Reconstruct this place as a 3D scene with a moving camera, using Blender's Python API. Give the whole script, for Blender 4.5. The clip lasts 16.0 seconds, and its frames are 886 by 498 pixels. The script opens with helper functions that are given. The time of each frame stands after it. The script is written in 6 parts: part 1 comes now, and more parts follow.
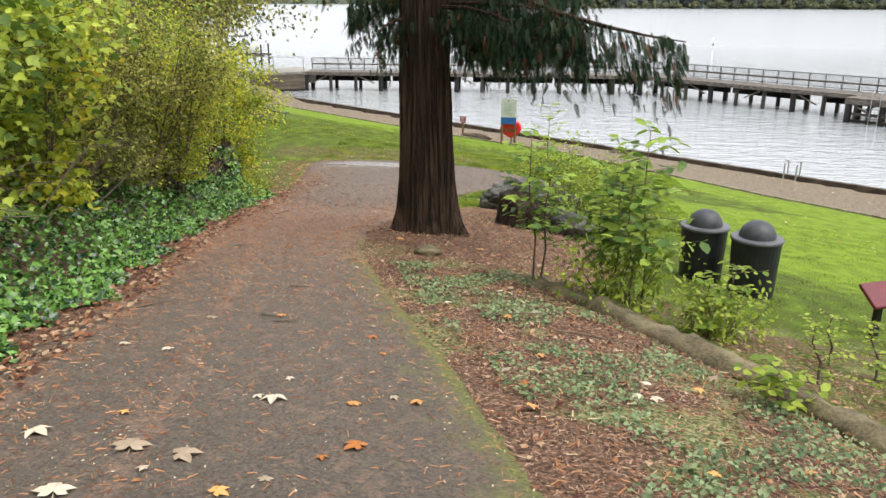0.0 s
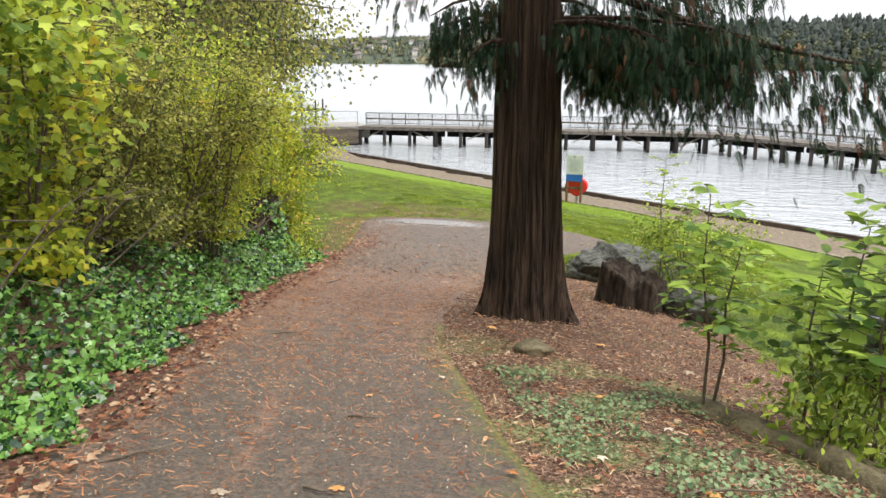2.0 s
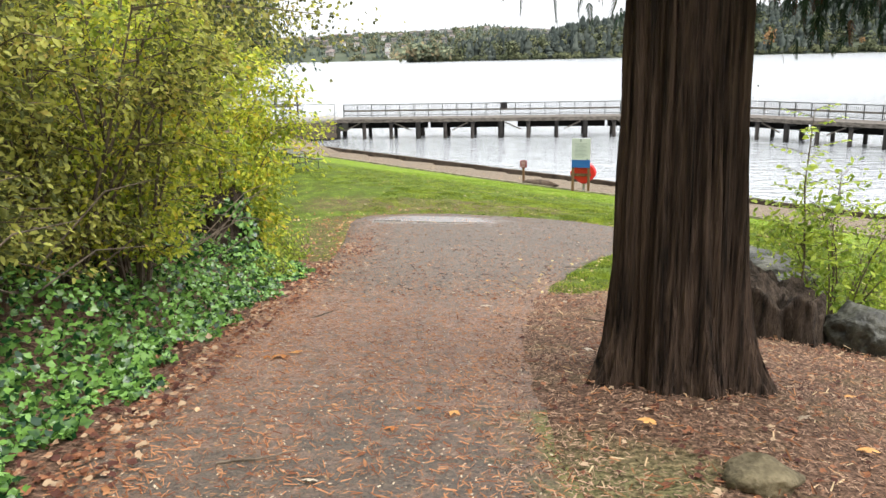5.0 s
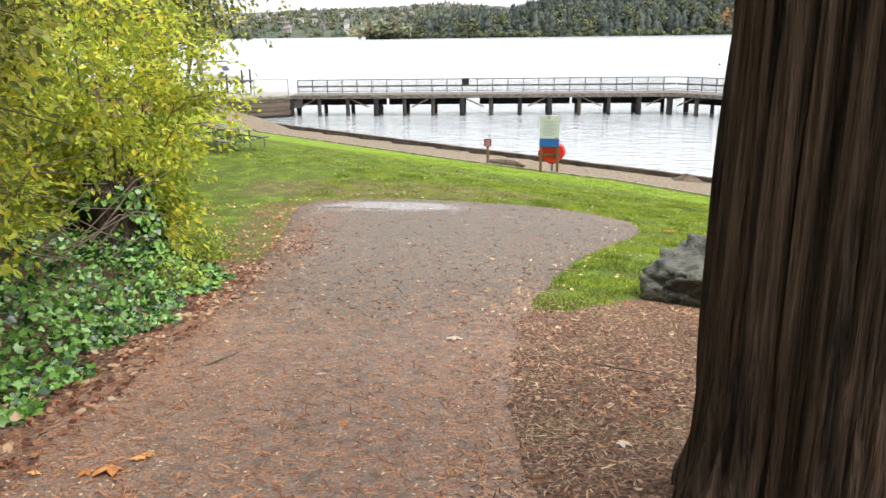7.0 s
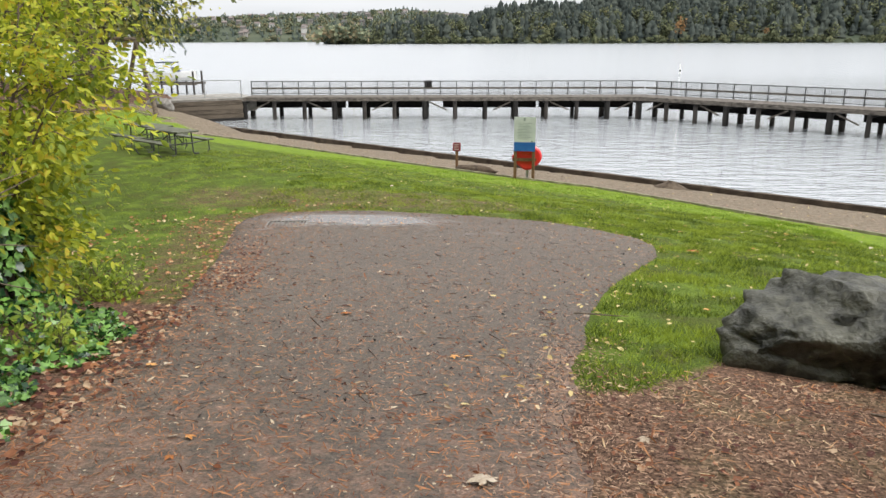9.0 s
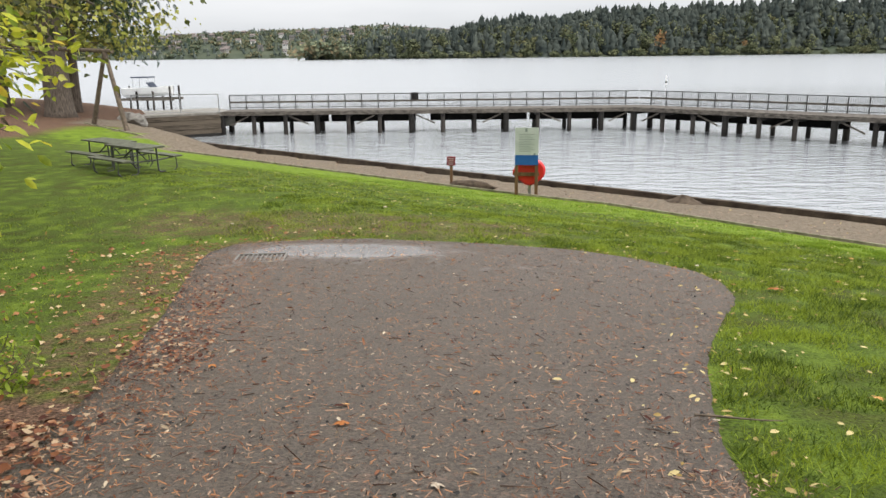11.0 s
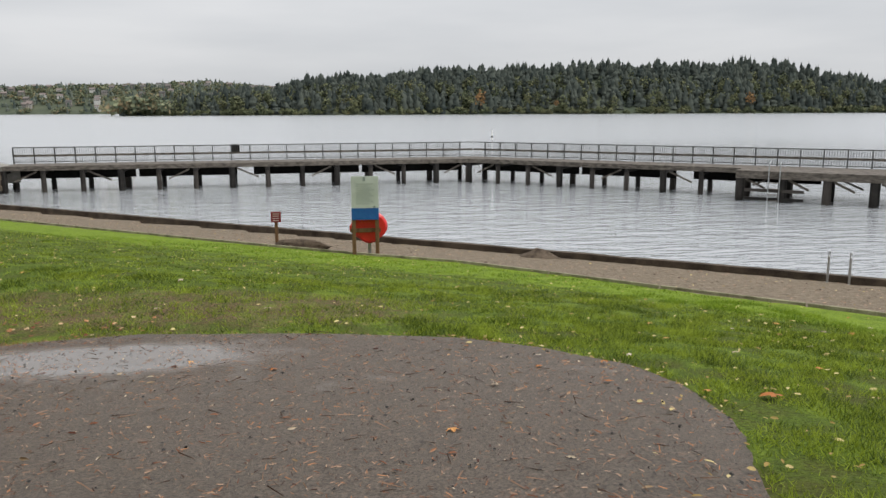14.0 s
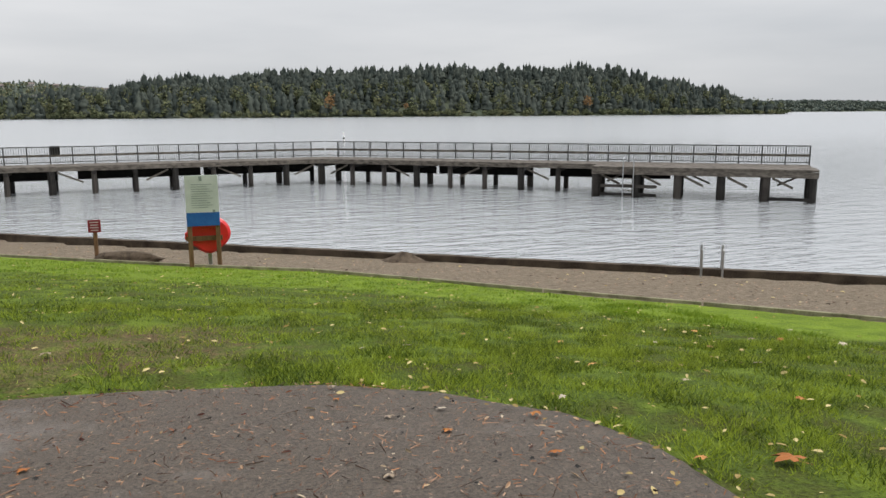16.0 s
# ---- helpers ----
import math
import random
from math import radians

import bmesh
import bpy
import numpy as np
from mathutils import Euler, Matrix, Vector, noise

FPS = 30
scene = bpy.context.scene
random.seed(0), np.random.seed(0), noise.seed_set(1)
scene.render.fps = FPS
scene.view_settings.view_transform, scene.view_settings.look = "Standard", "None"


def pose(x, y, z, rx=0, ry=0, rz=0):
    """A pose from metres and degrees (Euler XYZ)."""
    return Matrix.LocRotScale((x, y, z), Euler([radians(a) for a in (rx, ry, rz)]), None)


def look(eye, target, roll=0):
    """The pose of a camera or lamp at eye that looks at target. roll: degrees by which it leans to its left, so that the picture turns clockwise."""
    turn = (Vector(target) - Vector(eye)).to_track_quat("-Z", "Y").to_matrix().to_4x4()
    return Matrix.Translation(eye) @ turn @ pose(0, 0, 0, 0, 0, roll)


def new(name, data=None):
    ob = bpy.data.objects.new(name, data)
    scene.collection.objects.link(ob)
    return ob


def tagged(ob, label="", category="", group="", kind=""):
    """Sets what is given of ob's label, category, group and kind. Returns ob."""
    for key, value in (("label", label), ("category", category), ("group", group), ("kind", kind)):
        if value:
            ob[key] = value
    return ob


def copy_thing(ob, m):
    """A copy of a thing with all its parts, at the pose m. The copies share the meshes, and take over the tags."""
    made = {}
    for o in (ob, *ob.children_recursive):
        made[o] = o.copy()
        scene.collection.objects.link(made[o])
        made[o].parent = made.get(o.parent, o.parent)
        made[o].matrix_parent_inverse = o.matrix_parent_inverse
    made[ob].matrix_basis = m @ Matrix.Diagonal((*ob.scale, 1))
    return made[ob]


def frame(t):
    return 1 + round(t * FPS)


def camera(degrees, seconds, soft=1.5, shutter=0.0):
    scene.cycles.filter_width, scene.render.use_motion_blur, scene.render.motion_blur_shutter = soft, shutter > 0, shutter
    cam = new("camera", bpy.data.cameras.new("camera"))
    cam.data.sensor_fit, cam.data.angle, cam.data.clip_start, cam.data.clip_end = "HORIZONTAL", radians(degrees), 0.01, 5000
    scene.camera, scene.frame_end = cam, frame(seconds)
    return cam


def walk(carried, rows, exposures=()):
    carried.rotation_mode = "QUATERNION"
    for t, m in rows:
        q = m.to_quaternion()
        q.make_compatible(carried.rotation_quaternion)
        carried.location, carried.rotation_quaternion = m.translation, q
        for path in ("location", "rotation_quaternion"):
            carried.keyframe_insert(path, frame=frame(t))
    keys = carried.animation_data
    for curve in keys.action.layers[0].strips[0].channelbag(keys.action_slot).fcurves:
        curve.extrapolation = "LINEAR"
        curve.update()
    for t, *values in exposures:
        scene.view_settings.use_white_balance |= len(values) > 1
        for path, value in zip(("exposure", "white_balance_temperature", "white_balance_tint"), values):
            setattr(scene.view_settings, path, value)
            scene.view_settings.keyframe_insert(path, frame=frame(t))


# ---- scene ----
cam = camera(60.3, 16.0)
PATH = [
    (0, (0.077, -0.088, 1.646), (-0.241, 1.787, 1.026), 0.2),
    (0.5, (-0.214, 0.463, 1.52), (-0.551, 2.346, 0.935), 0.2),
    (1, (-0.403, 1.075, 1.379), (-0.755, 2.962, 0.816), 0.5),
    (1.5, (-0.679, 1.677, 1.301), (-1.058, 3.575, 0.795), 0.5),
    (2, (-0.94, 2.275, 1.198), (-1.385, 4.165, 0.719), 0.5),
    (2.5, (-1.22, 2.923, 1.019), (-1.716, 4.806, 0.561), 0.2),
    (3, (-1.472, 3.493, 0.898), (-2.017, 5.361, 0.436), -0.0),
    (3.5, (-1.773, 4.054, 0.75), (-2.33, 5.919, 0.29), -0.6),
    (4, (-1.996, 4.589, 0.653), (-2.518, 6.463, 0.19), -1.3),
    (4.5, (-2.211, 5.124, 0.535), (-2.672, 7.012, 0.061), -1.7),
    (4.7, (-2.286, 5.339, 0.511), (-2.71, 7.233, 0.029), -1.5),
    (6.8, (-2.722, 7.67, 0.161), (-3.052, 9.568, -0.376), -1.0),
    (7, (-2.76, 7.908, 0.15), (-3.052, 9.81, -0.396), -0.8),
    (7.5, (-2.88, 8.561, 0.074), (-3.136, 10.475, -0.446), -0.8),
    (8, (-3.087, 9.204, -0.043), (-3.289, 11.124, -0.567), -0.5),
    (8.5, (-3.226, 9.837, -0.157), (-3.423, 11.758, -0.681), -0.3),
    (9, (-3.412, 10.466, -0.29), (-3.598, 12.385, -0.822), -0.2),
    (9.2, (-3.476, 10.709, -0.298), (-3.659, 12.626, -0.838), -0.2),
    (11.3, (-4.065, 13.286, -0.716), (-4.202, 15.221, -1.201), -0.9),
    (11.5, (-4.077, 13.506, -0.767), (-4.211, 15.443, -1.246), -1.1),
    (12, (-4.136, 14.134, -0.847), (-4.253, 16.073, -1.324), -1.2),
    (12.5, (-4.147, 14.764, -0.951), (-4.162, 16.705, -1.43), -0.8),
    (13, (-4.127, 15.396, -1.03), (-4.054, 17.339, -1.496), -0.2),
    (13.5, (-4.139, 16.045, -1.105), (-3.935, 17.991, -1.519), 0.2),
    (14, (-4.122, 16.698, -1.196), (-3.831, 18.644, -1.554), -0.2),
    (14.5, (-4.087, 17.335, -1.31), (-3.697, 19.268, -1.645), -0.5),
    (15, (-3.987, 17.907, -1.407), (-3.53, 19.825, -1.739), -0.6),
    (15.5, (-3.91, 18.455, -1.493), (-3.364, 20.348, -1.834), -0.7),
    (16, (-3.789, 18.954, -1.559), (-3.13, 20.81, -1.911), -0.3),
]
walk(cam, [(t, look(eye, target, roll)) for t, eye, target, roll in PATH],
     [(0, 1.35), (1.5, 1.4), (3, 1.6), (4.7, 1.65), (7, 1.70), (9, 1.20), (11.5, 1.06), (13, 0.90), (14, 0.68), (16, 0.70)])

# ---- world, sun ----
world = bpy.data.worlds.new("overcast")
scene.world = world
world.use_nodes = True
wn, wl = world.node_tree.nodes, world.node_tree.links
wn.clear()
w_out = wn.new("ShaderNodeOutputWorld")
w_bg = wn.new("ShaderNodeBackground")
w_sky = wn.new("ShaderNodeTexSky")
w_sky.sky_type = "NISHITA"
w_sky.sun_disc = False
w_sky.sun_elevation = radians(60)
w_sky.sun_rotation = radians(112)
w_hsv = wn.new("ShaderNodeHueSaturation")
w_hsv.inputs["Saturation"].default_value = 0.12
w_hsv.inputs["Value"].default_value = 0.10
w_co = wn.new("ShaderNodeTexCoord")
w_map = wn.new("ShaderNodeMapping")
w_map.inputs["Scale"].default_value = (1.2, 1.2, 7.0)
w_noise = wn.new("ShaderNodeTexNoise")
w_noise.inputs["Scale"].default_value = 1.6
w_noise.inputs["Detail"].default_value = 5
w_ramp = wn.new("ShaderNodeValToRGB")
w_ramp.color_ramp.elements[0].position, w_ramp.color_ramp.elements[0].color = 0.3, (0.60, 0.625, 0.66, 1)
w_ramp.color_ramp.elements[1].position, w_ramp.color_ramp.elements[1].color = 0.7, (0.80, 0.81, 0.83, 1)
w_mix = wn.new("ShaderNodeMix")
w_mix.data_type = "RGBA"
w_mix.inputs["Factor"].default_value = 0.85
wl.new(w_sky.outputs[0], w_hsv.inputs["Color"])
wl.new(w_co.outputs["Generated"], w_map.inputs["Vector"])
wl.new(w_map.outputs[0], w_noise.inputs["Vector"])
wl.new(w_noise.outputs["Fac"], w_ramp.inputs["Fac"])
wl.new(w_hsv.outputs[0], w_mix.inputs["A"])
wl.new(w_ramp.outputs[0], w_mix.inputs["B"])
wl.new(w_mix.outputs["Result"], w_bg.inputs["Color"])
w_sep = wn.new("ShaderNodeSeparateXYZ")
w_up = wn.new("ShaderNodeMath")
w_up.operation = "MAXIMUM"
w_up.inputs[1].default_value = 0.0
w_str = wn.new("ShaderNodeMath")
w_str.operation = "MULTIPLY_ADD"
w_str.inputs[1].default_value, w_str.inputs[2].default_value = 0.74, 0.535
wl.new(w_co.outputs["Generated"], w_sep.inputs[0])
wl.new(w_sep.outputs["Z"], w_up.inputs[0])
wl.new(w_up.outputs[0], w_str.inputs[0])
wl.new(w_str.outputs[0], w_bg.inputs["Strength"])
wl.new(w_bg.outputs[0], w_out.inputs[0])

sun = new("sun", bpy.data.lights.new("sun", "SUN"))
sun.data.energy = 1.3
sun.data.angle = radians(40)
sun.data.color = (1.0, 0.97, 0.92)
sun.matrix_world = look((19, -8, 36), (0, 0, 0))

# ---- materials ----


def material(name, c1, c2, scale=6.0, rough=0.8, bump=0.3, fine=60.0, spec=0.3, metal=0.0, island=0.0, thin=0.0, stretch=(1, 1, 1), c3=None, dist=0.02, obj=0.0):
    """Two tones by coarse noise, grain and relief by fine noise; island: change from piece to piece; thin: light through leaves."""
    m = bpy.data.materials.new(name)
    m.use_nodes = True
    n, l = m.node_tree.nodes, m.node_tree.links
    b = n["Principled BSDF"]
    co = n.new("ShaderNodeTexCoord")
    mp = n.new("ShaderNodeMapping")
    mp.inputs["Scale"].default_value = stretch
    l.new(co.outputs["Object"], mp.inputs["Vector"])
    a = n.new("ShaderNodeTexNoise")
    a.inputs["Scale"].default_value, a.inputs["Detail"].default_value = scale, 4
    f = n.new("ShaderNodeTexNoise")
    f.inputs["Scale"].default_value, f.inputs["Detail"].default_value = fine, 3
    l.new(mp.outputs[0], a.inputs["Vector"])
    l.new(mp.outputs[0], f.inputs["Vector"])
    add = n.new("ShaderNodeMath")
    add.operation = "MULTIPLY_ADD"
    add.inputs[1].default_value = 0.45
    sub = n.new("ShaderNodeMath")
    sub.operation = "MULTIPLY_ADD"
    sub.inputs[1].default_value, sub.inputs[2].default_value = 0.9, -0.17
    l.new(a.outputs["Fac"], sub.inputs[0])
    l.new(f.outputs["Fac"], add.inputs[0])
    l.new(sub.outputs[0], add.inputs[2])
    src = add.outputs[0]
    if island or obj:
        if island:
            g = n.new("ShaderNodeNewGeometry")
            rnd = g.outputs["Random Per Island"]
        else:
            g = n.new("ShaderNodeObjectInfo")
            rnd = g.outputs["Random"]
        k = n.new("ShaderNodeMath")
        k.operation = "MULTIPLY_ADD"
        k.inputs[1].default_value = (island or obj)
        k2 = n.new("ShaderNodeMath")
        k2.operation = "SUBTRACT"
        k2.inputs[1].default_value = (island or obj) / 2
        l.new(rnd, k.inputs[0])
        l.new(src, k2.inputs[0])
        l.new(k2.outputs[0], k.inputs[2])
        src = k.outputs[0]
    r = n.new("ShaderNodeValToRGB")
    e = r.color_ramp.elements
    e[0].position, e[0].color = 0.3, (*c1, 1)
    e[1].position, e[1].color = 0.7, (*c2, 1)
    if c3:
        x = e.new(0.86)
        x.color = (*c3, 1)
    l.new(src, r.inputs["Fac"])
    l.new(r.outputs[0], b.inputs["Base Color"])
    b.inputs["Roughness"].default_value = rough
    b.inputs["Metallic"].default_value = metal
    b.inputs["Specular IOR Level"].default_value = spec
    if bump:
        bp = n.new("ShaderNodeBump")
        bp.inputs["Strength"].default_value, bp.inputs["Distance"].default_value = bump, dist
        l.new(add.outputs[0], bp.inputs["Height"])
        l.new(bp.outputs[0], b.inputs["Normal"])
    if thin:
        tr = n.new("ShaderNodeBsdfTranslucent")
        l.new(r.outputs[0], tr.inputs["Color"])
        mx = n.new("ShaderNodeMixShader")
        mx.inputs[0].default_value = thin
        l.new(b.outputs[0], mx.inputs[1])
        l.new(tr.outputs[0], mx.inputs[2])
        l.new(mx.outputs[0], n["Material Output"].inputs["Surface"])
    return m


BARK = material("cedar_bark", (0.005, 0.0035, 0.0025), (0.115, 0.074, 0.052), 3, 0.9, 1.0, 11, 0.2, stretch=(7, 7, 0.3), dist=0.09, c3=(0.15, 0.12, 0.10))
BARK2 = material("tree_bark", (0.06, 0.05, 0.04), (0.2, 0.16, 0.13), 4, 0.9, 0.8, 25, 0.2, stretch=(4, 4, 0.8), dist=0.04)
TWIG = material("twig", (0.06, 0.045, 0.033), (0.19, 0.145, 0.105), 8, 0.8, 0.2)
CEDARLEAF = material("cedar_leaf", (0.008, 0.024, 0.012), (0.028, 0.062, 0.026), 3, 0.6, 0, 20, island=0.5, thin=0.25, c3=(0.075, 0.035, 0.015))
DEADSPRAY = material("dead_spray", (0.05, 0.022, 0.012), (0.14, 0.06, 0.03), 3, 0.8, 0, 20, island=0.5)
YLEAF = material("yellow_leaf", (0.20, 0.27, 0.03), (0.62, 0.63, 0.06), 1.5, 0.5, 0, 20, island=0.6, thin=0.45, c3=(0.6, 0.42, 0.05))
GLEAF = material("green_leaf", (0.10, 0.17, 0.024), (0.54, 0.62, 0.09), 1.5, 0.5, 0, 20, island=0.6, thin=0.4)
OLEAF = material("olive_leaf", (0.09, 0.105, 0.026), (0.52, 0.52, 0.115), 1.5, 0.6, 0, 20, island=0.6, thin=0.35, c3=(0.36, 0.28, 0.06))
# darker copy of the olive leaf, with the crown's shade in its colour
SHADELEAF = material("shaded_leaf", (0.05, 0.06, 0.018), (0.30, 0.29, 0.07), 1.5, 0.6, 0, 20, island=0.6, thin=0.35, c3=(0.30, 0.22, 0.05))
IVY = material("ivy_leaf", (0.010, 0.045, 0.012), (0.19, 0.36, 0.075), 3, 0.22, 0, 20, 0.5, island=0.6, thin=0.15)
CREEPER = material("creeper_leaf", (0.06, 0.10, 0.04), (0.24, 0.31, 0.15), 3, 0.6, 0, 20, island=0.6, thin=0.2)
SAPDARK = material("sapling_leaf_dark", (0.075, 0.145, 0.026), (0.33, 0.45, 0.07), 2, 0.5, 0, 20, island=0.6, thin=0.35)
SAPLEAF = material("sapling_leaf", (0.14, 0.22, 0.025), (0.44, 0.52, 0.07), 2, 0.5, 0, 20, island=0.5, thin=0.45)
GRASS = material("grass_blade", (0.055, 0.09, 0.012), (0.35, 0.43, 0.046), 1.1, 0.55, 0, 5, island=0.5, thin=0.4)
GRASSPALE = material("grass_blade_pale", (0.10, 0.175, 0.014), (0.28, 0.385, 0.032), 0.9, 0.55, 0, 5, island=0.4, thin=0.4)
DRYLEAF = material("dry_leaf", (0.17, 0.06, 0.025), (0.42, 0.20, 0.085), 3, 0.7, 0.1, 40, island=0.8, thin=0.1, c3=(0.55, 0.42, 0.25))
REDLEAF = material("rotting_leaf", (0.07, 0.022, 0.014), (0.30, 0.125, 0.06), 3, 0.7, 0.1, 40, island=0.9, thin=0.1, c3=(0.42, 0.30, 0.19))
PALELEAF = material("pale_leaf", (0.30, 0.23, 0.16), (0.52, 0.44, 0.34), 6, 0.7, 0.1, 60, obj=0.7)
YFALLEN = material("fallen_yellow", (0.30, 0.20, 0.06), (0.58, 0.47, 0.22), 3, 0.7, 0, 30, island=0.9, thin=0.1)
NEEDLE = material("needle", (0.16, 0.055, 0.025), (0.44, 0.21, 0.10), 3, 0.8, 0, 30, island=0.7)
NEEDLEDARK = material("needle_dark", (0.05, 0.028, 0.018), (0.30, 0.18, 0.12), 3, 0.8, 0, 30, island=0.9)
CHIP = material("litter_chip", (0.05, 0.024, 0.015), (0.42, 0.27, 0.18), 3, 0.8, 0, 30, island=0.9)
LOGWOOD = material("mossy_log", (0.06, 0.05, 0.03), (0.22, 0.18, 0.11), 4, 0.9, 0.8, 40, 0.2, c3=(0.11, 0.14, 0.03), dist=0.03)
STUMPWOOD = material("stump_wood", (0.008, 0.006, 0.0045), (0.085, 0.062, 0.046), 5, 0.9, 0.9, 30, 0.2, stretch=(3, 3, 0.8), dist=0.05)
ROCK = material("boulder_stone", (0.010, 0.010, 0.008), (0.10, 0.097, 0.072), 3.4, 0.5, 1.0, 16, 0.4, c3=(0.30, 0.295, 0.26), dist=0.07)
PIERWOOD = material("weathered_timber", (0.045, 0.039, 0.033), (0.20, 0.175, 0.15), 3, 0.85, 0.4, 30, 0.2, stretch=(1, 1, 3))
PILEWOOD = material("pile_timber", (0.008, 0.007, 0.006), (0.060, 0.052, 0.046), 1.2, 0.8, 0.5, 20, 0.3, obj=0.5)
DARKWOOD = material("dark_wet_shaded_timber", (0.008, 0.007, 0.0065), (0.028, 0.025, 0.022), 3, 0.6, 0.4, 20, 0.3)
# near-black tone that stands in for shade beneath the pier deck
BLACKWOOD = material("underdeck_shade_timber", (0.003, 0.003, 0.003), (0.012, 0.011, 0.010), 3, 0.8, 0.4, 20, 0.2)
POSTWOOD = material("post_wood", (0.085, 0.045, 0.02), (0.21, 0.12, 0.06), 6, 0.75, 0.3, 50, 0.3, stretch=(4, 4, 0.6))
TABLEWOOD = material("table_wood", (0.06, 0.065, 0.045), (0.16, 0.16, 0.115), 5, 0.7, 0.3, 50, 0.3)
STEEL = material("galvanised_steel", (0.35, 0.36, 0.37), (0.52, 0.53, 0.54), 8, 0.4, 0.05, 60, 0.5, 0.8)
GREYRAIL = material("rail_paint", (0.06, 0.06, 0.062), (0.12, 0.12, 0.122), 8, 0.5, 0.05, 60, 0.4, 0.3)
BINBLACK = material("bin_plastic", (0.008, 0.009, 0.012), (0.018, 0.019, 0.024), 8, 0.45, 0.15, 90, 0.4)
BINDOME = material("bin_dome", (0.028, 0.029, 0.034), (0.055, 0.057, 0.064), 8, 0.5, 0.15, 90, 0.4)
BINRIM = material("bin_rim", (0.06, 0.062, 0.07), (0.12, 0.124, 0.134), 8, 0.5, 0.15, 90, 0.4)
REDPLASTIC = material("red_plastic", (0.55, 0.012, 0.015), (0.72, 0.03, 0.03), 4, 0.35, 0.05, 60, 0.5)
SIGNRED = material("sign_red", (0.15, 0.010, 0.018), (0.23, 0.02, 0.03), 5, 0.5, 0.05, 60, 0.4)
MAROON = material("maroon_paint", (0.09, 0.008, 0.014), (0.15, 0.015, 0.022), 5, 0.45, 0.1, 60, 0.4)
SIGNBLUE = material("sign_blue", (0.01, 0.07, 0.25), (0.02, 0.11, 0.34), 5, 0.45, 0.05, 60, 0.4)
SIGNPALE = material("sign_panel", (0.42, 0.45, 0.42), (0.51, 0.535, 0.50), 4, 0.4, 0.05, 60, 0.4)
SIGNINK = material("sign_ink", (0.18, 0.21, 0.20), (0.26, 0.29, 0.27), 5, 0.6, 0, 60)
SIGNWHITE = material("sign_white", (0.40, 0.37, 0.36), (0.52, 0.49, 0.48), 5, 0.5, 0, 60)
CONCRETE = material("old_concrete", (0.16, 0.15, 0.13), (0.34, 0.32, 0.29), 2.5, 0.9, 0.5, 30, 0.2, dist=0.03)
WALLDARK = material("seawall_concrete", (0.03, 0.022, 0.016), (0.105, 0.08, 0.058), 2.0, 0.9, 0.5, 30, 0.2, dist=0.03)
EDGEWOOD = material("edging_wood", (0.13, 0.12, 0.07), (0.36, 0.34, 0.22), 3, 0.85, 0.4, 40, 0.2)
SANDMAT = material("sand_pile", (0.045, 0.034, 0.025), (0.14, 0.108, 0.08), 5, 0.95, 0.8, 50, 0.1)
WHITEPAINT = material("boat_white", (0.72, 0.71, 0.69), (0.82, 0.81, 0.79), 4, 0.35, 0, 50, 0.5)
CANVAS = material("canvas_dark", (0.03, 0.04, 0.06), (0.06, 0.07, 0.1), 4, 0.8, 0.1, 50)
# dark conifer green, lightened and greyed in the base colour as lake haze
HAZEFARCONIFER = material("hazed_far_conifer", (0.034, 0.044, 0.041), (0.085, 0.097, 0.08), 0.07, 0.9, 0, 0.3, 0.1, island=0.3)
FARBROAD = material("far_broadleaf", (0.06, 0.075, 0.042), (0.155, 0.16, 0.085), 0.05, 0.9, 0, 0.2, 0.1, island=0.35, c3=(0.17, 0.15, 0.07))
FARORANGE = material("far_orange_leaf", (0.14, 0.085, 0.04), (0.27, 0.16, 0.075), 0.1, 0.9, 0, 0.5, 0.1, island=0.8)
# paler, greyer tree tones: distance haze is mixed into these two base colours
HAZECONIFER = material("hazed_conifer", (0.07, 0.09, 0.08), (0.145, 0.165, 0.135), 0.02, 0.9, 0, 0.2, 0.1, island=0.7)
HAZEBROAD = material("hazed_broadleaf", (0.10, 0.125, 0.085), (0.21, 0.22, 0.13), 0.02, 0.9, 0, 0.2, 0.1, island=0.7, c3=(0.25, 0.19, 0.11))
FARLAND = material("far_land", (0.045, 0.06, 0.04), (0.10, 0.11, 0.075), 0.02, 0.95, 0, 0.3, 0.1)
PALEBIT = material("pale_curled_leaf", (0.26, 0.17, 0.09), (0.56, 0.46, 0.33), 3, 0.7, 0, 30, island=0.9, thin=0.1)
IRON = material("cast_iron", (0.13, 0.12, 0.105), (0.26, 0.24, 0.215), 10, 0.6, 0.3, 80, 0.4, 0.1)

# ---- the lie of the land ----


def smooth(a, b, x):
    t = np.clip((np.asarray(x, float) - a) / (b - a), 0, 1)
    return t * t * (3 - 2 * t)


def shore(x, y):
    """Metres inland from the sea wall's face."""
    return (13.5 - x) * 0.585 + (33.4 - y) * 0.81


LEFT_Y = [-8, 0, 3.76, 6.2, 8.8, 11, 13.8, 15.5, 17.6, 20.1, 22, 23.4, 24.2, 24.75, 25.0, 25.12]
LEFT_X = [-0.7, -2.4, -3.4, -4.0, -4.85, -5.45, -6.05, -6.4, -6.8, -7.45, -8.0, -8.4, -8.55, -8.3, -7.5, -6.2]
RIGHT_Y = [-8, 0, 2.84, 4.6, 6.6, 8.6, 10, 12, 13.9, 15.2, 16.2, 17.4, 19, 20.3, 21.5, 22.5, 23.3, 24.1, 24.6, 24.9, 25.12]
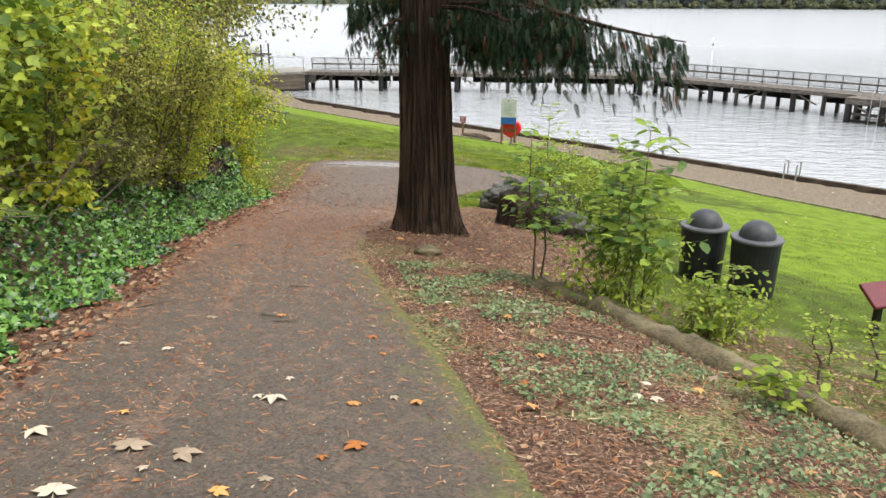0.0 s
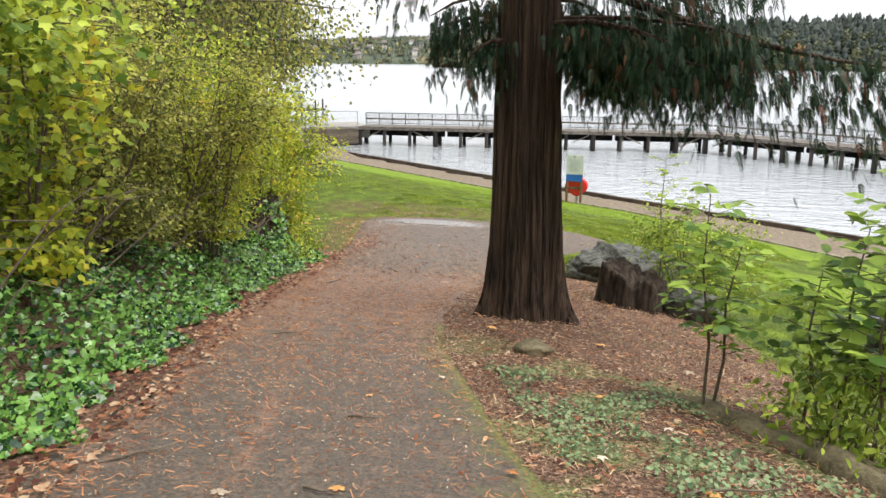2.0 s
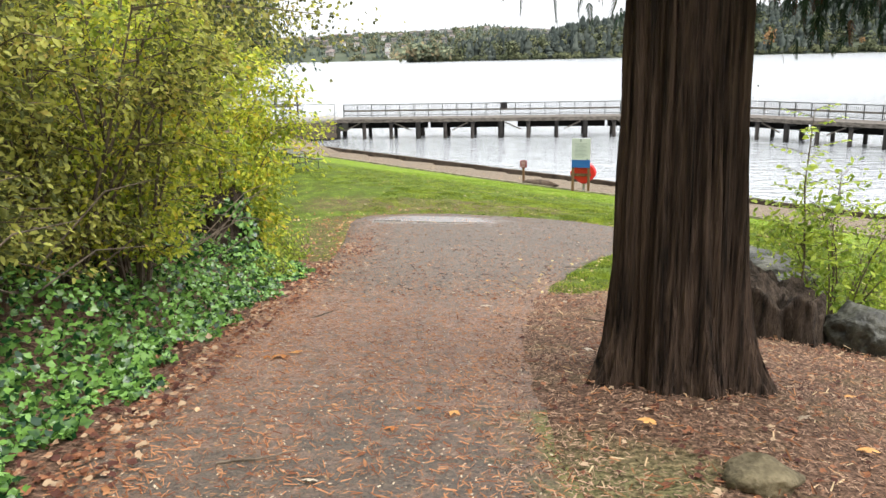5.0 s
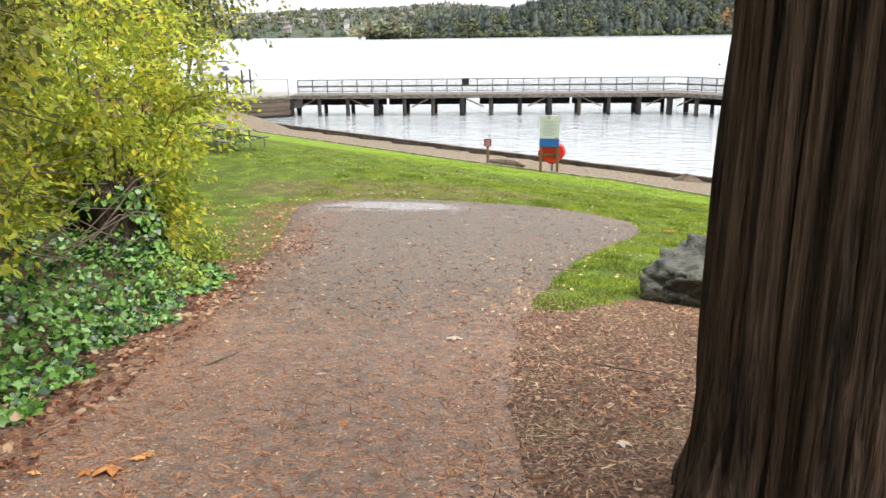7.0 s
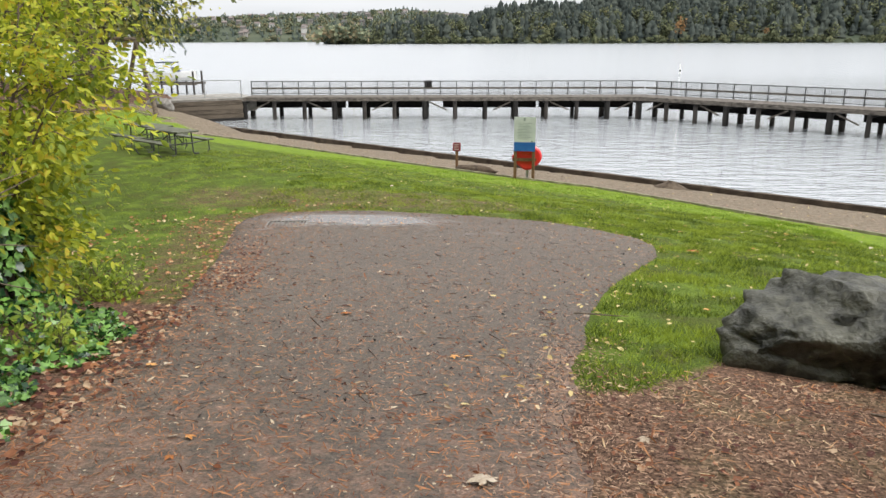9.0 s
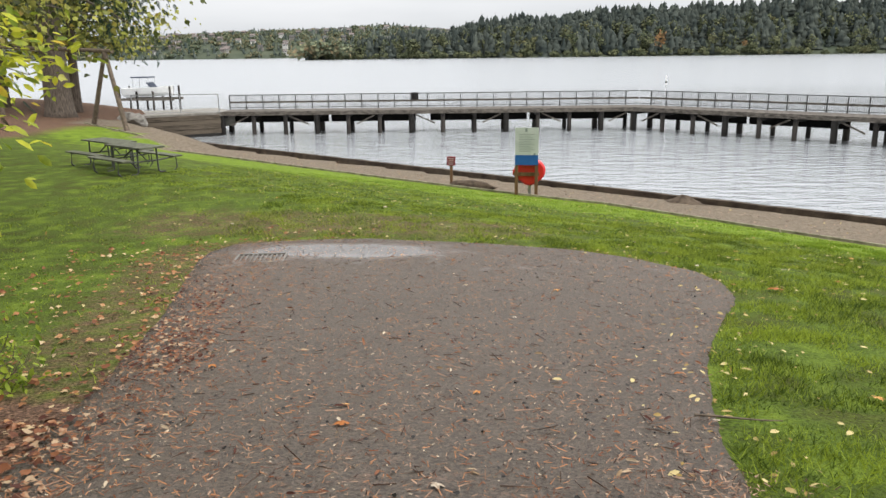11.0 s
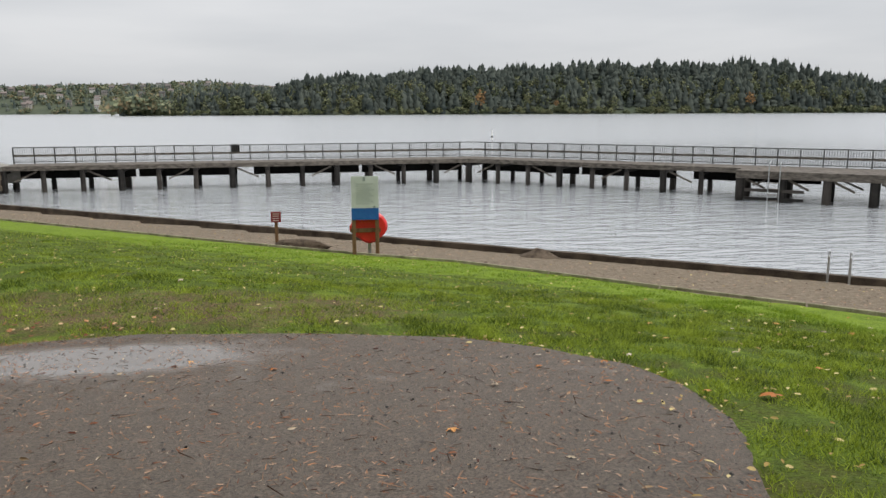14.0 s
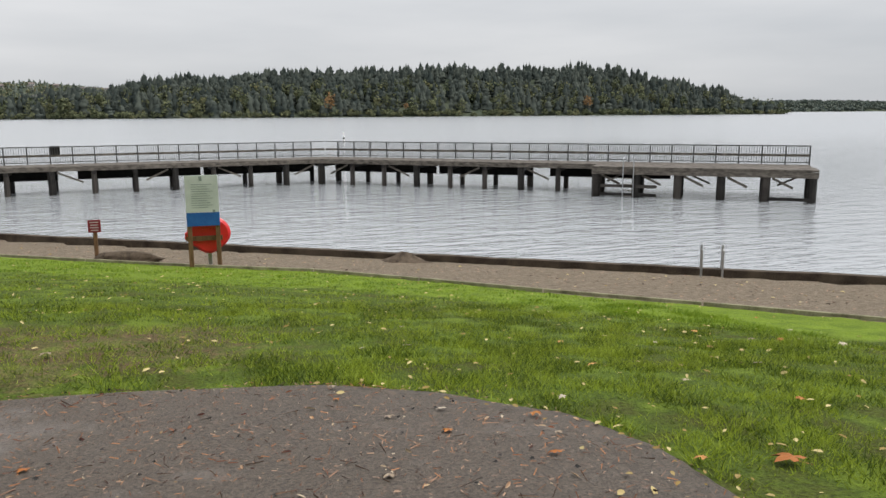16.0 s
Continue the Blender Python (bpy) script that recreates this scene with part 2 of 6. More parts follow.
RIGHT_X = [4.4, 1.2, 0.02, -0.7, -1.6, -2.4, -2.75, -3.0, -3.08, -3.0, -2.87, -2.68, -2.3, -1.8, -1.3, -1.2, -1.35, -1.95, -2.8, -4.2, -6.1]


def left_edge(y):
    return np.interp(y, LEFT_Y, LEFT_X)


def right_edge(y):
    return np.interp(y, RIGHT_Y, RIGHT_X)


def lawn_line(x):
    """How far inland the lawn's lower edge lies."""
    return np.interp(x, [-30, -18, -8, -3.4, -0.7, 1.8, 3.5, 5, 6.5, 12], [6.4, 6.2, 6.3, 5.9, 5.2, 6.2, 7.5, 8.0, 8.9, 10.0])


def ground_z(x, y):
    x, y = np.asarray(x, float), np.asarray(y, float)
    a = np.interp(y, [-60, -8, 0, 5, 10, 15, 20, 24, 28, 40], [6, 1.35, 0.05, -0.78, -1.6, -2.5, -3.2, -3.6, -3.7, -3.8])
    s = shore(x, y)
    b = np.interp(s, [-8, -0.3, 0, 5.5, 17, 22, 27, 31.4, 35, 90], [-9, -7.2, -6.02, -5.33, -3.55, -2.8, -1.75, -0.65, 0.1, 6])
    k = 0.15
    h = np.maximum(k - np.abs(a - b), 0) / k
    z = np.minimum(a, b) - h * h * k / 4
    bank = np.interp(x, [-200, -60, -45, -30, -22, -15], [0, -2.2, -3.0, -4.1, -4.7, -8])
    w = np.maximum(smooth(0.5, 4, s), smooth(24.5, 31.0, -x) * (y < 67.5))
    z = z + w * np.maximum(0, bank - z) * smooth(24, 34, y)
    z = z - 9 * smooth(69, 76, y)
    gap = left_edge(y) - x
    z = z + 0.45 * smooth(0.4, 2.2, gap) * (1 - smooth(14.5, 18.5, y)) + 0.6 * smooth(2.2, 7, gap) * (1 - smooth(16, 24, y))
    d = np.hypot(x + 1.9, y - 10.25)
    z = z + 0.13 * (1 - smooth(0.5, 1.6, d))
    return z


def on_path(x, y, grow=0.0):
    return (x > left_edge(y) - grow) & (x < right_edge(y) + grow) & (y < 25.12 + grow)


def zfun(x, y):
    return float(ground_z(x, y))


# ---- building helpers ----


def part(name, bm, mat, parent=None, label="", smoothed=False):
    me = bpy.data.meshes.new(name)
    bm.to_mesh(me)
    bm.free()
    if smoothed:
        for p in me.polygons:
            p.use_smooth = True
    me.materials.append(mat)
    ob = new(name, me)
    if parent is not None:
        ob.parent = parent
    if label:
        ob["label"] = label
    return ob


def raw(name, verts, faces, mat, parent=None, smoothed=False):
    """A mesh from arrays: verts (n,3), faces a list of index rows."""
    me = bpy.data.meshes.new(name)
    me.from_pydata([tuple(v) for v in verts], [], [tuple(f) for f in faces])
    if smoothed:
        me.polygons.foreach_set("use_smooth", [True] * len(me.polygons))
    me.materials.append(mat)
    ob = new(name, me)
    if parent is not None:
        ob.parent = parent
    return ob


def empty(name, x, y, z, rz=0.0):
    ob = new(name)
    ob.empty_display_size = 0.2
    ob.matrix_basis = pose(x, y, z, 0, 0, rz)
    return ob


def add_box(bm, cx, cy, cz, sx, sy, sz, bevel=0.0, rot=None):
    m = Matrix.Translation((cx, cy, cz)) @ (rot or Matrix()) @ Matrix.Diagonal((sx, sy, sz, 1))
    vs = bmesh.ops.create_cube(bm, size=1, matrix=m)["verts"]
    if bevel:
        es = list({e for v in vs for e in v.link_edges})
        bmesh.ops.bevel(bm, geom=es, offset=bevel, segments=2, affect="EDGES", profile=0.5)


def box(cx, cy, cz, sx, sy, sz, bevel=0.0, rot=None):
    bm = bmesh.new()
    add_box(bm, cx, cy, cz, sx, sy, sz, bevel, rot)
    return bm


def add_beam(bm, p, q, w, h, bevel=0.0):
    p, q = Vector(p), Vector(q)
    d = q - p
    up = Vector((0, 0, 1)) if abs(d.normalized().z) < 0.95 else Vector((0, 1, 0))
    ax = d.normalized()
    sd = up.cross(ax).normalized()
    nz = ax.cross(sd)
    r = Matrix((ax, sd, nz)).transposed().to_4x4()
    c = (p + q) / 2
    add_box(bm, c.x, c.y, c.z, d.length, w, h, bevel, r)


def beam(p, q, w, h, bevel=0.0):
    bm = bmesh.new()
    add_beam(bm, p, q, w, h, bevel)
    return bm


def add_tube(bm, pts, radii, n=8, rough=0.0, cap=True, seed=0):
    """A tapered tube along points."""
    pts = [Vector(p) for p in pts]
    rings = []
    ref = Vector((0.13, 0.37, 0.92))
    for i, p in enumerate(pts):
        d = (pts[min(i + 1, len(pts) - 1)] - pts[max(i - 1, 0)]).normalized()
        u = d.cross(ref)
        if u.length < 0.05:
            u = d.cross(Vector((1, 0, 0)))
        u.normalize()
        v = d.cross(u)
        ring = []
        for k in range(n):
            a = 2 * math.pi * k / n
            r = radii[i] * (1 + rough * (noise.noise(Vector((k * 1.7, i * 0.9, seed))) if rough else 0))
            ring.append(bm.verts.new(p + (u * math.cos(a) + v * math.sin(a)) * r))
        rings.append(ring)
    for a, b in zip(rings, rings[1:]):
        for k in range(n):
            bm.faces.new((a[k], a[(k + 1) % n], b[(k + 1) % n], b[k]))
    if cap:
        bm.faces.new(rings[0][::-1])
        bm.faces.new(rings[-1])


def tube(pts, radii, n=8, rough=0.0, seed=0):
    bm = bmesh.new()
    add_tube(bm, pts, radii, n, rough, True, seed)
    return bm


def lathe(profile, n=24):
    bm = bmesh.new()
    rings = []
    for r, z in profile:
        rings.append([bm.verts.new((r * math.cos(2 * math.pi * k / n), r * math.sin(2 * math.pi * k / n), z)) for k in range(n)])
    for a, b in zip(rings, rings[1:]):
        for k in range(n):
            bm.faces.new((a[k], a[(k + 1) % n], b[(k + 1) % n], b[k]))
    bm.faces.new(rings[0][::-1])
    bm.faces.new(rings[-1])
    return bm


# leaf outlines: (along, across, lift)
OVAL = (np.array([(0, 0, 0), (0.3, 0.24, 0.06), (0.7, 0.22, 0.05), (1, 0, -0.05), (0.7, -0.22, 0.05), (0.3, -0.24, 0.06)], float), [(0, 5, 4, 3), (0, 3, 2, 1)])
LOBED = (np.array([(0, 0, 0), (0.1, 0.35, 0.05), (0.45, 0.5, 0.02), (0.55, 0.25, 0.05), (1, 0, -0.05), (0.55, -0.25, 0.05), (0.45, -0.5, 0.02), (0.1, -0.35, 0.05)], float), [(0, 4, 3, 2, 1), (0, 7, 6, 5, 4)])
BLADE = (np.array([(0, -0.5, 0), (0, 0.5, 0), (1, 0, 0)], float), [(0, 1, 2)])
CHIPS = (np.array([(0, -0.5, 0), (1, -0.35, 0.12), (1, 0.3, 0.05), (0, 0.5, 0.0)], float), [(0, 1, 2, 3)])
_sv, _sf = [], []
for _i in range(6):
    _a = 0.04 + _i * 0.15
    for _sgn in (1, -1):
        _w = 0.27 * (1 - 0.11 * _i)
        _b = len(_sv)
        _sv += [(_a, 0, 0), (_a + 0.08, _sgn * _w * 0.5, 0.02), (_a + 0.30, _sgn * _w, -0.03), (_a + 0.14, _sgn * 0.02, 0)]
        _sf.append((_b, _b + 1, _b + 2, _b + 3))
SPRAY = (np.array(_sv, float), _sf)


def scatter(name, pos, along, normal, length, width, shape, mat, parent=None, label=""):
    """Many small leaves in one mesh: rows of places, directions, normals and sizes."""
    tv, tf = shape
    pos, along, normal = (np.asarray(v, float) for v in (pos, along, normal))
    n = len(pos)
    along = along / (np.linalg.norm(along, axis=1, keepdims=True) + 1e-9)
    side = np.cross(normal, along)
    side /= np.linalg.norm(side, axis=1, keepdims=True) + 1e-9
    nrm = np.cross(along, side)
    length = np.broadcast_to(length, (n,))[:, None, None]
    width = np.broadcast_to(width, (n,))[:, None, None]
    v = pos[:, None, :] + along[:, None, :] * tv[None, :, 0:1] * length + side[:, None, :] * tv[None, :, 1:2] * width + nrm[:, None, :] * tv[None, :, 2:3] * length
    v = v.reshape(-1, 3)
    sizes = np.array([len(f) for f in tf])
    flat = np.concatenate([np.array(f) for f in tf])
    k = len(tv)
    loops = (np.arange(n)[:, None] * k + flat[None, :]).ravel()
    per = np.tile(sizes, n)
    starts = np.concatenate([[0], np.cumsum(per)[:-1]])
    me = bpy.data.meshes.new(name)
    me.vertices.add(len(v))
    me.vertices.foreach_set("co", v.ravel())
    me.loops.add(len(loops))
    me.loops.foreach_set("vertex_index", loops.astype(np.int32))
    me.polygons.add(len(per))
    me.polygons.foreach_set("loop_start", starts.astype(np.int32))
    me.update(calc_edges=True)
    me.materials.append(mat)
    ob = new(name, me)
    if parent is not None:
        ob.parent = parent
    if label:
        ob["label"] = label
    return ob


rng = np.random.default_rng(7)


def dirs(n, flat=1.0, down=0.0):
    d = rng.normal(size=(n, 3))
    d[:, 2] = d[:, 2] * flat - down
    return d / np.linalg.norm(d, axis=1, keepdims=True)


# ---- ground, path, water ----


def zone_material(name):
    """Lawn, leaf litter and sand, parted by the plan's zones with ragged borders."""
    m = bpy.data.materials.new(name)
    m.use_nodes = True
    n, l = m.node_tree.nodes, m.node_tree.links
    b = n["Principled BSDF"]
    co = n.new("ShaderNodeTexCoord")

    def noise_at(scale, detail=4, stretch=(1, 1, 1)):
        mp = n.new("ShaderNodeMapping")
        mp.inputs["Scale"].default_value = stretch
        l.new(co.outputs["Object"], mp.inputs["Vector"])
        t = n.new("ShaderNodeTexNoise")
        t.inputs["Scale"].default_value, t.inputs["Detail"].default_value = scale, detail
        l.new(mp.outputs[0], t.inputs["Vector"])
        return t.outputs["Fac"]

    def ramp(fac, stops):
        r = n.new("ShaderNodeValToRGB")
        e = r.color_ramp.elements
        e[0].position, e[0].color = stops[0][0], (*stops[0][1], 1)
        e[1].position, e[1].color = stops[-1][0], (*stops[-1][1], 1)
        for p, c in stops[1:-1]:
            e.new(p).color = (*c, 1)
        l.new(fac, r.inputs["Fac"])
        return r.outputs[0]

    def mix(fac, a, c):
        x = n.new("ShaderNodeMix")
        x.data_type = "RGBA"
        l.new(fac, x.inputs["Factor"])
        l.new(a, x.inputs["A"])
        l.new(c, x.inputs["B"])
        return x.outputs["Result"]

    def edge(attr, nz, gain=0.5):
        a = n.new("ShaderNodeAttribute")
        a.attribute_name = attr
        s = n.new("ShaderNodeMath")
        s.operation = "MULTIPLY_ADD"
        s.inputs[1].default_value, s.inputs[2].default_value = gain, -gain / 2
        l.new(nz, s.inputs[0])
        t = n.new("ShaderNodeMath")
        t.operation = "ADD"
        l.new(a.outputs["Fac"], t.inputs[0])
        l.new(s.outputs[0], t.inputs[1])
        r = n.new("ShaderNodeMapRange")
        r.inputs["From Min"].default_value, r.inputs["From Max"].default_value = 0.38, 0.62
        l.new(t.outputs[0], r.inputs["Value"])
        return r.outputs[0]

    fine, mid, big = noise_at(34, 6), noise_at(7, 5), noise_at(0.7, 4)
    fine2 = noise_at(70, 4)
    lawn = mix(big, ramp(noise_at(1.9, 6), [(0.38, (0.065, 0.055, 0.016)), (0.5, (0.065, 0.09, 0.013)), (0.64, (0.18, 0.24, 0.025))]), ramp(fine, [(0.35, (0.035, 0.06, 0.01)), (0.65, (0.15, 0.22, 0.025))]))
    pale = mix(big, ramp(noise_at(2.6, 6), [(0.36, (0.08, 0.13, 0.013)), (0.62, (0.20, 0.29, 0.027))]), ramp(fine, [(0.35, (0.09, 0.145, 0.015)), (0.65, (0.24, 0.325, 0.03))]))
    lawn = mix(edge("pale", noise_at(2.2, 5), 0.9), lawn, pale)
    soil = mix(mid, ramp(fine, [(0.36, (0.022, 0.012, 0.008)), (0.5, (0.13, 0.082, 0.058)), (0.64, (0.36, 0.215, 0.145))]), ramp(fine2, [(0.36, (0.04, 0.022, 0.015)), (0.64, (0.24, 0.14, 0.09))]))
    moss = ramp(fine, [(0.35, (0.06, 0.075, 0.025)), (0.65, (0.27, 0.28, 0.12))])
    msk = n.new("ShaderNodeMapRange")
    msk.inputs["From Min"].default_value, msk.inputs["From Max"].default_value = 0.50, 0.60
    l.new(noise_at(1.6, 5), msk.inputs["Value"])
    amoss = n.new("ShaderNodeAttribute")
    amoss.attribute_name = "moss"
    mm = n.new("ShaderNodeMath")
    mm.operation = "MULTIPLY"
    l.new(msk.outputs[0], mm.inputs[0])
    l.new(amoss.outputs["Fac"], mm.inputs[1])
    soil = mix(mm.outputs[0], soil, moss)
    sand = mix(big, ramp(fine, [(0.35, (0.10, 0.077, 0.055)), (0.65, (0.29, 0.235, 0.172))]), ramp(mid, [(0.35, (0.10, 0.077, 0.055)), (0.65, (0.29, 0.235, 0.172))]))
    col = mix(edge("soil", mid), lawn, soil)
    col = mix(edge("sand", mid, 0.2), col, sand)
    l.new(col, b.inputs["Base Color"])
    b.inputs["Roughness"].default_value = 0.9
    b.inputs["Specular IOR Level"].default_value = 0.15
    bp = n.new("ShaderNodeBump")
    bp.inputs["Strength"].default_value, bp.inputs["Distance"].default_value = 1.0, 0.05
    l.new(fine, bp.inputs["Height"])
    l.new(bp.outputs[0], b.inputs["Normal"])
    return m


def bare(x, y):
    """Where soil and litter show instead of lawn, 0 to 1."""
    lx, rx = left_edge(y), right_edge(y)
    # bed on the uphill side of the log, past the cedar, to the boulder
    far = np.interp(y, [-8, 2.5, 4.4, 6.2, 7.5, 8.4, 10, 12, 14, 15.5, 16.2], [6.5, 3.0, 2.1, 1.4, 0.7, 0.4, 0.9, 0.6, 0.3, -0.2, -0.6])
    a = smooth(-0.15, 0.15, x - rx + 0.4) * smooth(-0.15, 0.15, far - x) * (1 - smooth(-0.4, 0.4, y - 15.3 - 0.45 * (x + 2.9) - 0.25 * np.sin(3 * x)))
    c = smooth(-0.15, 0.15, lx + 0.6 - x) * (1 - smooth(-0.6, 0.6, lx - x - 8)) * (1 - smooth(16.5, 18.5, y)) * (y < 22)
    strip = smooth(-0.4, 0.0, lx - x + 0.3) * (1 - smooth(0.1, 0.55, lx - x)) * (y < 25) * (1 - 0.55 * smooth(13.5, 16, y))
    rough = 0.50 * (1 - smooth(0.6, 3.2, np.abs(y - 26.6))) * smooth(-14, -10, x) * (1 - smooth(-4, 0, x))
    worn = 0.50 * (1 - smooth(0.6, 2.2, lx - x)) * (x < lx + 0.5) * smooth(15.5, 17, y) * (1 - smooth(25, 27, y))
    under = 0.95 * np.maximum(smooth(24, 30, -x) * smooth(35, 45, y), smooth(20, 23, -x) * smooth(52, 57, y))
    right = 0.52 * smooth(-0.2, 0.4, x - far) * (1 - smooth(3.2, 4.2, x)) * (1 - smooth(7.5, 9.5, y))
    return np.clip(np.maximum.reduce([a, c, strip, rough, worn, under, right]), 0, 1)


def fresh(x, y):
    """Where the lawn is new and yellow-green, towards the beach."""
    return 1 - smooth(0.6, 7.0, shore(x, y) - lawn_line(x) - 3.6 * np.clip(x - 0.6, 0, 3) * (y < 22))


def axis(lo, hi, step, ends):
    mid = np.arange(lo, hi, step)
    return np.concatenate([lo - np.array(ends[0])[::-1], mid, hi + np.array(ends[1])])


gx = axis(-12, 9, 0.16, ([0.5, 1, 2, 3, 4, 6, 8, 10, 12, 14, 15, 18, 22, 28, 40, 70, 150, 400, 1200, 3500], [0.5, 1, 2, 3, 4.5, 6, 8, 11, 15, 25, 60, 150, 400, 1200, 3500]))
gy = axis(-3, 44, 0.16, ([0.5, 1, 2, 4, 8, 15, 30, 60], [0.5, 1, 2, 3, 4.5, 6, 8, 10, 12, 14, 16, 18, 20, 22, 23.3, 24, 26, 30, 45, 90, 250, 800, 3800]))
GX, GY = np.meshgrid(gx, gy)
GZ = ground_z(GX, GY)
near = (~on_path(GX, GY, 0.2)).astype(float) * (GX > -13) * (GX < 10) * (GY < 45)
jig = np.array([noise.noise(Vector((a * 2.2, b * 2.2, 3.0))) + 0.5 * noise.noise(Vector((a * 6, b * 6, 9.0))) for a, b in zip(GX.ravel(), GY.ravel())]).reshape(GX.shape)
GZ = GZ + 0.022 * jig * near
nx, ny = len(gx), len(gy)
idx = np.arange(nx * ny).reshape(ny, nx)
quads = np.stack([idx[:-1, :-1], idx[:-1, 1:], idx[1:, 1:], idx[1:, :-1]], axis=-1).reshape(-1, 4)
GROUNDMAT = zone_material("ground_cover")
ground = raw("ground", np.stack([GX, GY, GZ], -1).reshape(-1, 3), quads.tolist(), GROUNDMAT, smoothed=True)
S = shore(GX, GY)
zones = {"soil": bare(GX, GY), "sand": smooth(-0.12, 0.12, lawn_line(GX) - S) * (1 - smooth(27, 31, -GX)), "moss": (1 - 0.85 * smooth(8.0, 9.6, GY)) * (GX > left_edge(GY) + 1), "pale": fresh(GX, GY)}
for key, val in zones.items():
    at = ground.data.attributes.new(key, "FLOAT", "POINT")
    at.data.foreach_set("value", val.ravel().astype(np.float32))
tagged(ground, "sloping lawn with leaf litter beds and a sandy shore", "ground", kind="structure")


def asphalt_material():
    m = bpy.data.materials.new("worn_asphalt")
    m.use_nodes = True
    n, l = m.node_tree.nodes, m.node_tree.links
    b = n["Principled BSDF"]
    co = n.new("ShaderNodeTexCoord")

    def noise_at(scale, detail=4, rough=0.5):
        t = n.new("ShaderNodeTexNoise")
        t.inputs["Scale"].default_value, t.inputs["Detail"].default_value, t.inputs["Roughness"].default_value = scale, detail, rough
        l.new(co.outputs["Object"], t.inputs["Vector"])
        return t.outputs["Fac"]

    def math(op, a, c, d=None):
        x = n.new("ShaderNodeMath")
        x.operation = op
        for i, v in enumerate((a, c, d)):
            if v is None:
                continue
            if isinstance(v, (int, float)):
                x.inputs[i].default_value = v
            else:
                l.new(v, x.inputs[i])
        return x.outputs[0]

    def ramp(fac, p0, c0, p1, c1):
        r = n.new("ShaderNodeValToRGB")
        e = r.color_ramp.elements
        e[0].position, e[0].color = p0, (*c0, 1)
        e[1].position, e[1].color = p1, (*c1, 1)
        l.new(fac, r.inputs["Fac"])
        return r.outputs[0]

    def mix(fac, a, c):
        x = n.new("ShaderNodeMix")
        x.data_type = "RGBA"
        l.new(fac, x.inputs["Factor"])
        l.new(a, x.inputs["A"])
        l.new(c, x.inputs["B"])
        return x.outputs["Result"]

    def rng_map(v, lo, hi):
        r = n.new("ShaderNodeMapRange")
        r.inputs["From Min"].default_value, r.inputs["From Max"].default_value = lo, hi
        l.new(v, r.inputs["Value"])
        return r.outputs[0]

    def attr(name):
        a = n.new("ShaderNodeAttribute")
        a.attribute_name = name
        return a.outputs["Fac"]

    grit, patch, blot = noise_at(60, 6, 0.8), noise_at(5, 5, 0.6), noise_at(0.9, 4)
    vor = n.new("ShaderNodeTexVoronoi")
    vor.inputs["Scale"].default_value = 55
    l.new(co.outputs["Object"], vor.inputs["Vector"])
    base = mix(blot, ramp(grit, 0.38, (0.016, 0.0125, 0.0095), 0.62, (0.205, 0.16, 0.124)), ramp(noise_at(38, 4, 0.7), 0.38, (0.036, 0.029, 0.023), 0.62, (0.155, 0.124, 0.097)))
    stone = rng_map(vor.outputs["Distance"], 0.18, 0.06)
    pale = ramp(grit, 0.3, (0.14, 0.125, 0.11), 0.7, (0.40, 0.35, 0.29))
    base = mix(math("MULTIPLY", stone, 0.6), base, pale)
    need = ramp(noise_at(70, 4), 0.36, (0.19, 0.10, 0.07), 0.66, (0.56, 0.34, 0.235))
    nf = rng_map(math("ADD", attr("needles"), math("MULTIPLY_ADD", noise_at(7, 8, 0.85), 2.6, -1.3)), 0.36, 0.85)
    base = mix(math("MULTIPLY", nf, 0.62), base, need)
    moss = ramp(noise_at(45, 4), 0.3, (0.055, 0.06, 0.018), 0.7, (0.24, 0.24, 0.06))
    mf = rng_map(math("ADD", attr("moss"), math("MULTIPLY_ADD", patch, 1.2, -0.6)), 0.35, 0.8)
    base = mix(math("MULTIPLY", mf, 0.9), base, moss)
    l.new(base, b.inputs["Base Color"])
    wet = rng_map(math("ADD", attr("wet"), math("MULTIPLY_ADD", noise_at(2.2, 4), 0.7, -0.35)), 0.3, 0.75)
    rough = math("MULTIPLY_ADD", wet, -0.62, math("MULTIPLY_ADD", patch, 0.12, 0.58))
    l.new(rough, b.inputs["Roughness"])
    l.new(math("MULTIPLY_ADD", wet, 1.1, 0.4), b.inputs["Specular IOR Level"])
    bp = n.new("ShaderNodeBump")
    bp.inputs["Distance"].default_value = 0.02
    l.new(math("MULTIPLY_ADD", wet, -0.79, 0.8), bp.inputs["Strength"])
    l.new(grit, bp.inputs["Height"])
    l.new(bp.outputs[0], b.inputs["Normal"])
    return m


